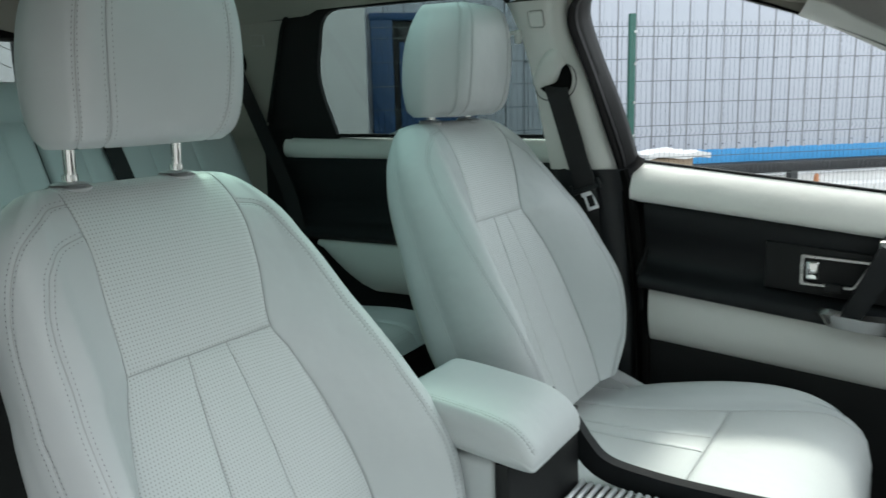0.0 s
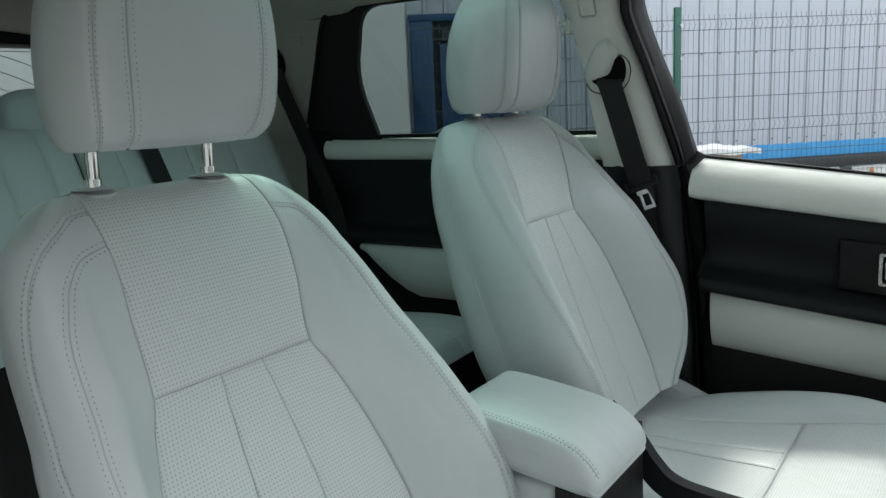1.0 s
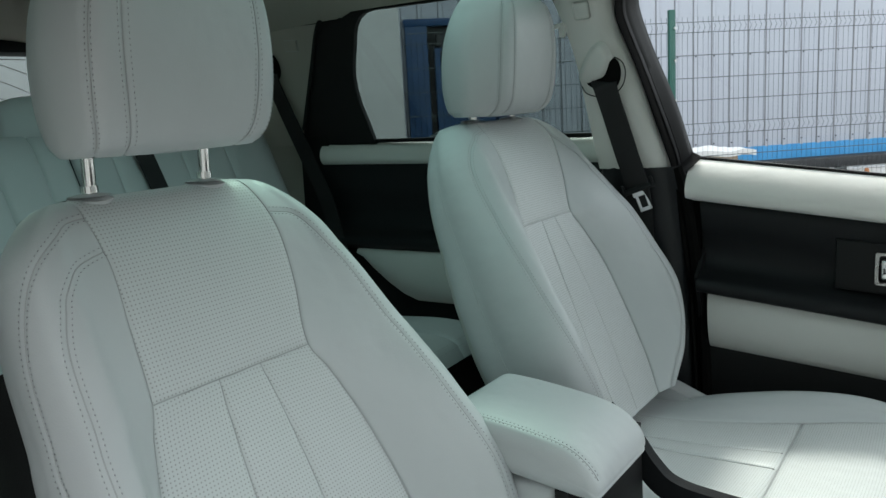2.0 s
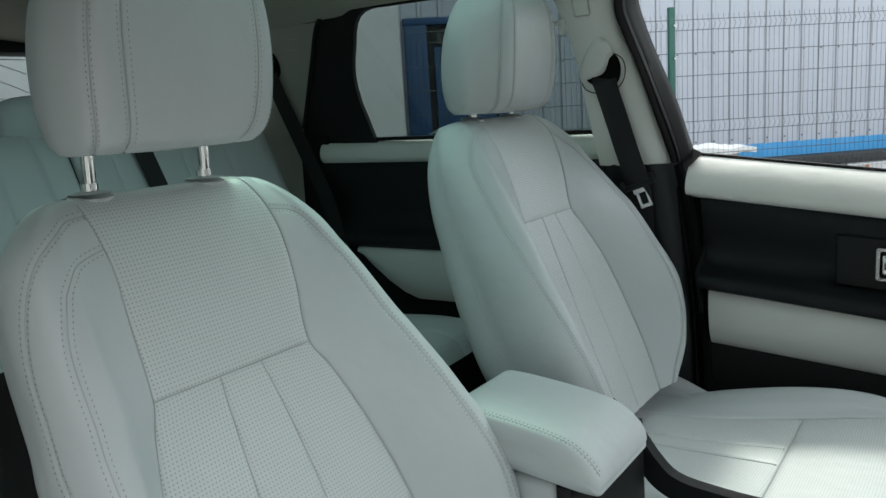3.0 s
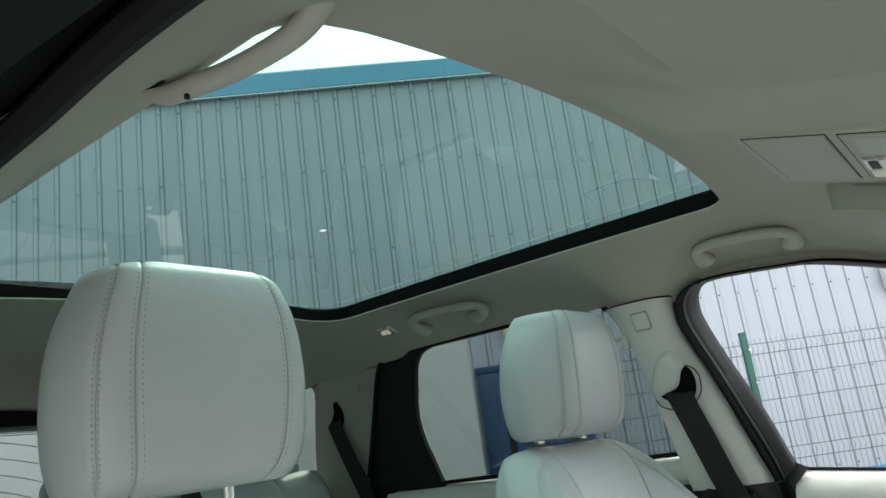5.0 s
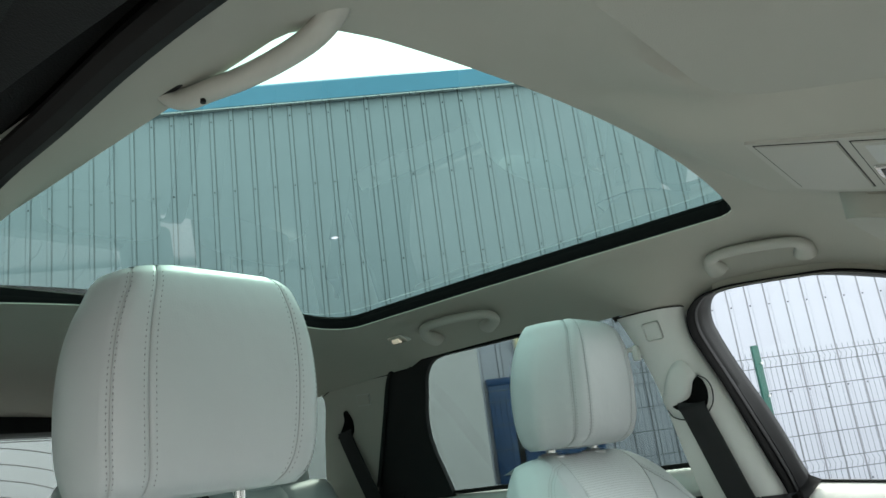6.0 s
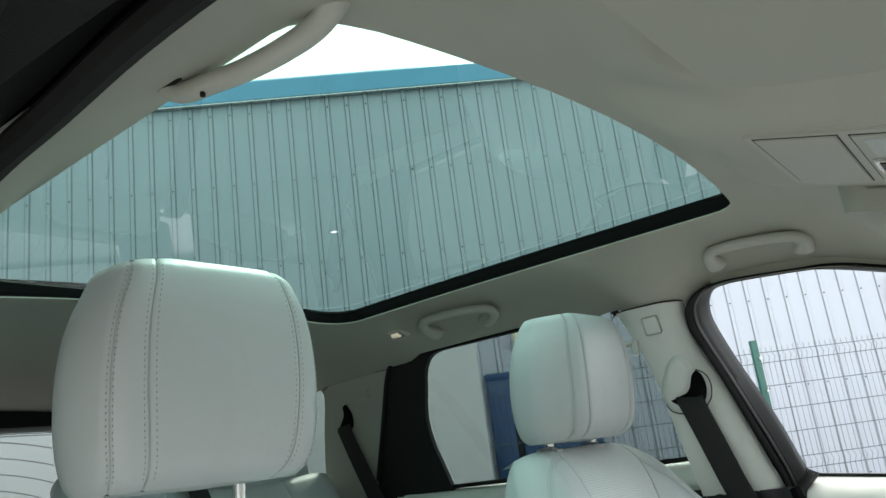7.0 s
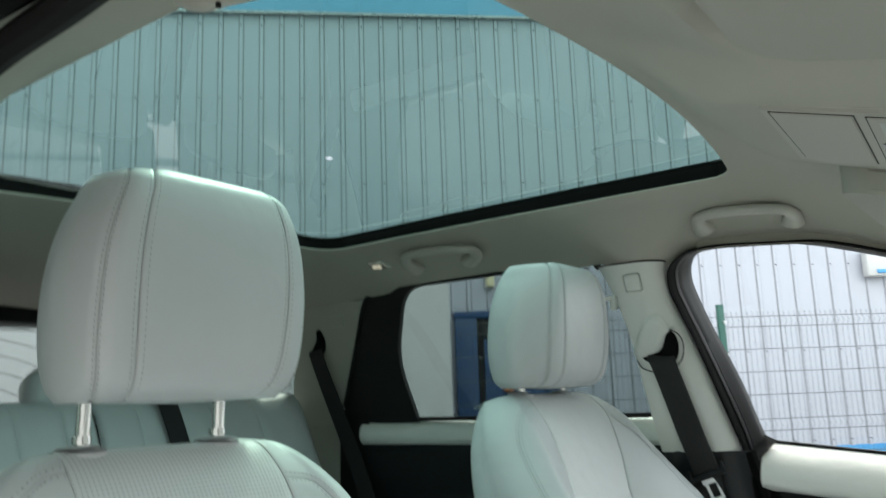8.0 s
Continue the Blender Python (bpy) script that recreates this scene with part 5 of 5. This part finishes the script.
def bench_point(x, s, n):
    v = Vector((x, 1.50, 1.0)) + R_S * s + R_N * n
    return (v.x, v.y, v.z)


bench = thing("rear_bench", "pale leather rear bench with sewn upright channels", "car seat")


def bench_back(x0, x1, channels, name, label, bolster_side=0):
    """One section of the rear backrest between x0 and x1 with upright sewn channels."""
    b = new(name)
    b.parent = bench
    b["label"] = label
    w = x1 - x0

    def f(k, s):
        t = k
        x = x0 + w * t
        top = table([(-0.45, 0.0), (0.29, 0.0), (0.34, -0.008), (0.365, -0.028), (0.375, -0.055)], s)[0]
        e = 0.016 * (1 - math.sqrt(max(0, 1 - max(0, abs(2 * t - 1) - 0.88) ** 2 / 0.0144)))
        n = top - e
        if bolster_side:
            q = t if bolster_side > 0 else 1 - t
            n += 0.035 * max(0, (q - 0.55) / 0.45) ** 1.5 - 0.10 * max(0, (q - 0.9) / 0.1) ** 2
            if q > 0.82:
                s -= 0.005 * ((q - 0.82) / 0.18) ** 2 * max(0, (s + 0.1) / 0.42)
        return bench_point(x, s, n)
    cuts = [0] + channels + [1]
    for a, c in zip(cuts, cuts[1:]):
        patch("channel", f, span(a, c, 10, True), span(-0.42, 0.375, 36), M_HIDE, b, 0.004, 0.010, "lr", 0.003)
    back = [[f(t, 0.375) for t in span(0, 1, 12)], [bench_point(x0 + w * t, 0.365, -0.10) for t in span(0, 1, 12)], [bench_point(x0 + w * t, -0.40, -0.10) for t in span(0, 1, 12)]]
    part("rear_shell", loft(back), M_BLACK, b)
    for t in (0, 1):
        part("edge", loft([[f(t, s) for s in span(-0.42, 0.375, 12)], [bench_point(x0 + w * t, s, -0.10) for s in span(-0.42, 0.375, 12)]]), M_HIDE, b)
    return b


bench_back(0.10, 0.66, [0.16, 0.33, 0.48, 0.70], "backrest", "pale leather rear seat back with sewn upright channels", 1)
bench_back(-0.13, 0.095, [0.3, 0.7], "backrest", "pale leather middle rear seat back")
bench_back(-0.66, -0.135, [0.3, 0.52, 0.67, 0.84], "backrest", "pale leather rear seat back with sewn upright channels", -1)


def rear_headrest(x, w, s, h):
    r = thing("rear_headrest", "low pale leather rear headrest", "headrest", group="rear headrests")
    bm = bmesh.new()
    bmesh.ops.create_uvsphere(bm, u_segments=28, v_segments=18, radius=1.0)
    for v in bm.verts:
        c = v.co
        c.x, c.y, c.z = (math.copysign(abs(t) ** 0.55, t) for t in c)
        v.co = Vector(bench_point(x + c.x * w, s + h / 2 + c.z * h / 2, -0.045 + c.y * -0.045 + 0.01 * c.z))
    part("pad", bm, M_HIDE, r)
    for q in (-0.5 * w, 0.5 * w):
        part("post", tube([bench_point(x + q, s + 0.02, -0.05), bench_point(x + q, s - 0.06, -0.05)], 0.006), M_CHROME, r)
    return r


rear_headrest(0.108, 0.126, 0.335, 0.105)
rear_headrest(0.475, 0.125, 0.335, 0.105)
rear_headrest(-0.38, 0.13, 0.36, 0.10)
cushion = new("cushion")
cushion.parent = bench


def bench_cush(k, v):
    x = -0.64 + 1.28 * k
    z = table([(0, 0.80), (0.1, 0.815), (0.35, 0.84), (0.44, 0.842), (0.485, 0.832), (0.500, 0.819), (0.507, 0.806), (0.51, 0.798)], v)[0]
    z += 0.015 * abs(2 * k - 1) ** 4 - 0.04 * max(0, (abs(2 * k - 1) - 0.93) / 0.07) ** 2
    return (x, 1.46 - v, z)


for a, c in ((0, 0.1), (0.1, 0.42), (0.42, 0.58), (0.58, 0.9), (0.9, 1)):
    patch("pad", bench_cush, span(a, c, 14, True)[::-1], span(0, 0.51, 30), M_HIDE, cushion, 0.004, 0.01, "lr", 0.004)
stitches("stitching", [[(x, y - 0.002, z + 0.003) for x, y, z in (bench_cush(t, v) for t in span(0.02, 0.98, 60))] for v in (0.488, 0.498)], cushion)
part("front_face", prism([(0.9535, 0.800), (0.966, 0.812), (0.995, 0.47), (0.985, 0.45)], "x", -0.64, 0.64), M_BLACK, cushion, "dark front of the bench")
part("body", box((1.27, 0.44, 0.34), (0, 1.24, 0.60), 0.02), M_SOFT, cushion)

# ---- seat belts ----
belt = thing("seat_belt", "black seat belt hanging from the centre pillar with a steel tongue", "seat belt", group="seat belts")
part("webbing", strip(spline([(0.590, 0.656, 1.366), (0.575, 0.653, 1.357), (0.573, 0.650, 1.343), (0.593, 0.641, 1.290), (0.613, 0.627, 1.22), (0.632, 0.611, 1.14), (0.648, 0.610, 1.0), (0.655, 0.615, 0.8), (0.655, 0.61, 0.55)], 40), 0.047, 0.0025, (0, 1, 0.2)), M_BELT, belt)
def on_pillar(pts, lift):
    return [(0.575 - 0.378 * (z - 1.36) - lift, y, z) for y, z in pts]


def rounded(pts, n=48):
    return [(p.x, p.y) for p in spline([(a, b, 0) for a, b in pts + pts[:1]], n)][:-1]


SLOT = rounded([(0.627, 1.399), (0.620, 1.391), (0.618, 1.374), (0.623, 1.357), (0.632, 1.346), (0.644, 1.340), (0.673, 1.345), (0.688, 1.357), (0.667, 1.361), (0.652, 1.368), (0.644, 1.379), (0.637, 1.392)])
part("guide_slot", loft([on_pillar(SLOT, 0.0012), on_pillar([(0.648 + (y - 0.648) * 0.5, 1.366 + (z - 1.366) * 0.5) for y, z in SLOT], 0.002), on_pillar([(0.648, 1.366)] * len(SLOT), 0.002)], True), M_SEAL, belt, "black slot of the belt guide")
part("guide_rim", tube(spline(on_pillar([(0.627, 1.400), (0.614, 1.391), (0.610, 1.374), (0.617, 1.352), (0.634, 1.335)], 0.001), 24), 0.0011, 6), M_RUBBER, belt, "fine joint round the belt guide")
part("guide_rim", tube(spline(on_pillar([(0.699, 1.352), (0.694, 1.340), (0.684, 1.334), (0.672, 1.331)], 0.001), 16), 0.0011, 6), M_RUBBER, belt, "fine joint round the belt guide")
BOSS = rounded([(0.634, 1.402), (0.642, 1.420), (0.655, 1.426), (0.670, 1.418), (0.684, 1.400), (0.694, 1.382), (0.700, 1.368), (0.692, 1.357), (0.668, 1.361), (0.653, 1.369), (0.645, 1.379), (0.638, 1.391)])
part("guide_boss", loft([on_pillar([(0.664 + (y - 0.664) * q, 1.386 + (z - 1.386) * q) for y, z in BOSS], d) for q, d in ((1.10, -0.003), (1.0, 0.001), (0.90, 0.005), (0.78, 0.008), (0.5, 0.0095), (0.02, 0.0095))], True), M_TRIM, belt, "pale moulded boss over the guide", 80)
TONGUE = Matrix.Translation((0.626, 0.610, 1.153)) @ Euler((-0.34, 0, 0.25)).to_matrix().to_4x4()
slide = part("tongue_grip", box((0.012, 0.056, 0.011), (0, 0, 0), 0.004), M_SOFT, belt, "grey plastic belt slide")
slide.matrix_basis = TONGUE
for y in (-0.028, 0.028):
    part("tongue_wing", box((0.011, 0.008, 0.022), (0, y, 0.005), 0.003), M_SOFT, slide)
bm = bmesh.new()
for at, sz in (((0.002, -0.010, -0.026), (0.003, 0.0055, 0.036)), ((0.002, 0.008, -0.026), (0.003, 0.0055, 0.036)), ((0.002, -0.001, -0.041), (0.003, 0.0235, 0.007)), ((0.002, -0.001, -0.010), (0.003, 0.030, 0.009))):
    box(sz, at, 0.001, 1, bm)
part("tongue", bm, M_SKY_METAL, belt, "bright steel tongue").matrix_basis = TONGUE
rear_belt = thing("seat_belt", "black rear seat belt running down from the quarter trim", "seat belt", group="seat belts")
part("webbing", strip(spline([(0.646, 1.585, 1.430), (0.648, 1.580, 1.405), (0.655, 1.555, 1.34), (0.662, 1.50, 1.22), (0.668, 1.44, 1.08), (0.662, 1.40, 0.92), (0.65, 1.38, 0.82)], 30), 0.047, 0.0025, (0, 1, 0.3)), M_BELT, rear_belt)
part("guide_cover", side_poly(rounded([(1.563, 1.479), (1.553, 1.455), (1.558, 1.428), (1.580, 1.414), (1.615, 1.416), (1.594, 1.436), (1.577, 1.455), (1.573, 1.474)], 40), 1, 0.03, -0.006), M_SEAL, rear_belt, "black slot of the belt guide")
mid_belt = thing("seat_belt", "short black middle seat belt over the rear bench back", "seat belt", group="seat belts")
part("webbing", strip(spline([bench_point(0.245, 0.385, -0.09), bench_point(0.245, 0.388, -0.03), bench_point(0.25, 0.35, 0.012), bench_point(0.27, 0.1, 0.010), bench_point(0.29, -0.25, 0.010)], 30), 0.045, 0.0025, (1, 0, 0)), M_BELT, mid_belt)


# ---- roof fittings ----
def grab_handle(points, label):
    """A sprung grab handle folded against the lining: a bar with two broad legs."""
    g = thing("grab_handle", label, "grab handle", group="roof grab handles")
    n = 60
    wide = [1.0 + 0.75 * (1 - smooth(min(i, n - i) / 13)) for i in range(n + 1)]
    part("bar", tube(spline(points, n), 0.0098, 16, 0.8, up=(0.25, 0, 1), taper=wide), M_HANDLE, g)
    for p, q in ((points[0], points[1]), (points[-1], points[-2])):
        p = Vector(p)
        d = (Vector(q) - p).normalized()
        part("hinge", tube([p + Vector((0.004, -0.014, 0.006)), p + Vector((0.004, 0.014, 0.006))], 0.008, 10), M_SHELL, g, "grey hinge")
    return g


grab_handle([(0.520, 0.538, 1.556), (0.501, 0.540, 1.564), (0.487, 0.533, 1.570), (0.481, 0.505, 1.572), (0.480, 0.46, 1.569), (0.480, 0.422, 1.564), (0.486, 0.402, 1.560), (0.502, 0.396, 1.555), (0.519, 0.401, 1.547)], "pale grab handle above the passenger door")
grab_handle([(0.532, 1.158, 1.570), (0.49, 1.150, 1.576), (0.460, 1.128, 1.583), (0.451, 1.09, 1.585), (0.452, 1.03, 1.583), (0.459, 0.988, 1.580), (0.476, 0.972, 1.577), (0.505, 0.986, 1.573), (0.530, 1.022, 1.569)], "pale grab handle above the rear door")
near = thing("grab_handle", "pale grab handle above the driver's door, hanging from the roof edge", "grab handle", group="roof grab handles")
part("bar", tube(spline([(-0.453, 0.582, 1.602), (-0.450, 0.579, 1.594), (-0.445, 0.566, 1.587), (-0.440, 0.541, 1.5855), (-0.4325, 0.511, 1.585), (-0.428, 0.473, 1.585), (-0.427, 0.438, 1.587), (-0.430, 0.413, 1.595), (-0.438, 0.394, 1.608)], 48), 0.0090, 14, 0.9, taper=[1.0 + 0.15 * (i / 48) ** 3 for i in range(49)]), M_HANDLE, near)
part("foot", box((0.030, 0.050, 0.018), (-0.444, 0.394, 1.606), 0.007, 3), M_HANDLE, near)
part("hinge_slot", box((0.006, 0.024, 0.006), (-0.456, 0.568, 1.594), 0.001), M_RUBBER, near, "dark hinge slot")
part("screw_cap", tube([(-0.444, 0.545, 1.5785), (-0.4442, 0.545, 1.5755)], 0.0022, 10), M_RUBBER, near, "dark screw hole")
lamp = thing("reading_lamp", "small clear reading lamp set in the roof lining", "lamp")
TILT = Euler((0, 0.45, 0)).to_matrix()
part("bezel", box((0.036, 0.050, 0.010), (0.502, 1.240, 1.590), 0.004, turn=TILT), M_SHELL, lamp)
part("lens", box((0.028, 0.040, 0.010), (0.5005, 1.240, 1.587), 0.004, 3, turn=TILT), M_LAMP, lamp, "clear lens")
part("bulb", tube([(0.4985, 1.250, 1.5830), (0.4985, 1.232, 1.5830)], 0.0065, 10), M_LIT, lamp, "lit bulb")
lamp2 = copy_thing(lamp, pose(-1.0, 0.0, 0.0, 0, 0, 0))


def ceiling_plane(u, v, lift=0.0):
    """A point on the sloping underside of the overhead console, u across the car, v rearwards."""
    return Vector((u, v + 0.287 * lift, 1.5215 + 0.30 * (v - 0.268) - 0.958 * lift))


oc = thing("overhead_console", "pale overhead console with a closed lid and switches", "overhead console")


def console_tile(name, corners, low, high, material, parent, label="", bevel=0.0015):
    """A plate on the console's underside, from 'low' proud of it to 'high' behind it."""
    bm = bmesh.new()
    a, b = [bm.verts.new(ceiling_plane(u, v, -high)) for u, v in corners], [bm.verts.new(ceiling_plane(u, v, low)) for u, v in corners]
    bm.faces.new(a)
    bm.faces.new(b[::-1])
    for i in range(len(a)):
        bm.faces.new((a[i], a[(i + 1) % len(a)], b[(i + 1) % len(a)], b[i]))
    if bevel:
        bmesh.ops.bevel(bm, geom=bm.edges[:], offset=bevel, segments=2, affect="EDGES")
    return part(name, bm, material, parent, label)


def grown(corners, d):
    cx, cy = sum(p[0] for p in corners) / len(corners), sum(p[1] for p in corners) / len(corners)
    return [(x + math.copysign(d, x - cx), y + math.copysign(d, y - cy)) for x, y in corners]


LID = [(-0.099, 0.269), (0.075, 0.280), (0.085, 0.219), (-0.097, 0.208)]
GRILLE = [(-0.095, 0.199), (0.078, 0.209), (0.082, 0.150), (-0.093, 0.140)]
console_tile("surround", [(-0.108, 0.278), (0.089, 0.291), (0.104, 0.262), (0.112, 0.02), (-0.112, 0.02)], 0.0, 0.012, M_CONSOLE, oc, bevel=0.003)
for tile, name, label in ((LID, "lid", "pale closed lid"), (GRILLE, "switch_panel", "pale switch panel")):
    console_tile("gap", grown(tile, 0.0010), 0.0006, 0.002, M_RUBBER, oc, "dark joint round the panel", 0.0)
    console_tile(name, tile, 0.0016, 0.002, M_CONSOLE, oc, label, 0.0008)
console_tile("speaker_grille", [(-0.085, 0.192), (-0.022, 0.195), (-0.020, 0.160), (-0.082, 0.155)], 0.0022, 0.0, M_SHELL, oc, "grey microphone grille", 0.0005)
console_tile("switch", [(-0.013, 0.200), (0.030, 0.203), (0.030, 0.184), (-0.013, 0.181)], 0.004, 0.0, M_SATIN, oc, "bright switch", 0.0015)
console_tile("switch", [(-0.006, 0.196), (0.024, 0.198), (0.024, 0.190), (-0.006, 0.188)], 0.0048, 0.0, M_BLACK, oc, "dark rocker", 0.0005)
console_tile("map_lamp", [(0.040, 0.203), (0.072, 0.205), (0.072, 0.170), (0.040, 0.168)], 0.003, 0.0, M_LAMP, oc, "clear map lamp lens", 0.001)

VISOR_Z = [(0.02, 1.452), (0.05, 1.462), (0.16, 1.493), (0.20, 1.506), (0.25, 1.522), (0.30, 1.541)]
visor = thing("sun_visor", "pale folded sun visor above the driver", "sun visor", group="sun visors")
def visor_flap(x_in, x_out, y_rear, parent):
    """A padded flap with a rounded inner rear corner, lying under the roof lining."""
    d = math.copysign(1, x_out - x_in)
    r = 0.032
    out = [(x_in + d * r - d * r * math.sin(q), y_rear - r + r * math.cos(q)) for q in span(0, math.pi / 2, 10)] + [(x_in + d * 0.01, 0.03), (x_out, 0.03), (x_out, y_rear)]
    bm = bmesh.new()
    a = [bm.verts.new((x, y, table(VISOR_Z, y)[0] + 0.006)) for x, y in out]
    b = [bm.verts.new((x, y, table(VISOR_Z, y)[0] - 0.026)) for x, y in out]
    bm.faces.new(a)
    bm.faces.new(b[::-1])
    for i in range(len(a)):
        bm.faces.new((a[i], a[(i + 1) % len(a)], b[(i + 1) % len(a)], b[i]))
    bmesh.ops.bevel(bm, geom=[e for f in bm.faces[:2] for e in f.edges], offset=0.006, segments=3, affect="EDGES")
    return part("flap", bm, M_VISOR, parent)


visor_flap(-0.298, -0.55, 0.229, visor)
part("hinge_arm", tube([(-0.50, 0.235, table(VISOR_Z, 0.235)[0] - 0.004), (-0.565, 0.235, liner_z(-0.5, 0.235) + 0.01)], 0.006, 8), M_SHELL, visor)
visor2 = thing("sun_visor", "pale folded sun visor with a yellow warning label above the passenger", "sun visor", group="sun visors")
visor_flap(0.155, 0.55, 0.270, visor2)
M_YELLOW = mat("yellow_label", (0.75, 0.52, 0.03), 0.6)
part("warning_label", box((0.09, 0.075, 0.0015), (0.305, 0.198, table(VISOR_Z, 0.198)[0] - 0.0215), turn=Euler((0.25, 0, 0)).to_matrix()), M_YELLOW, visor2, "yellow warning label")
SIDE_TILT = Euler((0, -0.365, 0)).to_matrix()
part("airbag_joint", box((0.003, 0.0305, 0.0325), (0.5262, 0.674, 1.484), 0.004, turn=SIDE_TILT), M_SHELL, pillar_1, "fine grey joint round the airbag cover")
part("airbag_cover", box((0.003, 0.0288, 0.0308), (0.5254, 0.674, 1.484), 0.004, turn=SIDE_TILT), M_TRIM, pillar_1, "small square airbag cover")
part("cover_joint", side_poly([(1.476, 1.480), (1.519, 1.482), (1.518, 1.510), (1.473, 1.507)], 1, 0.004, -0.0015), M_SHELL, quarter_1, "joint round the square cover")
part("airbag_cover", side_poly([(1.4785, 1.482), (1.5165, 1.484), (1.5155, 1.508), (1.4755, 1.505)], 1, 0.004, -0.003), M_CONSOLE, quarter_1, "square airbag cover in the quarter trim")
part("joint", tube(spline([(side_x(z) - 0.001, y, z) for y, z in ((1.385, 1.538), (1.49, 1.539), (1.56, 1.537), (1.605, 1.533), (1.63, 1.525))], 16), 0.0013, 6), M_RUBBER, quarter_1, "dark joint under the roof lining")
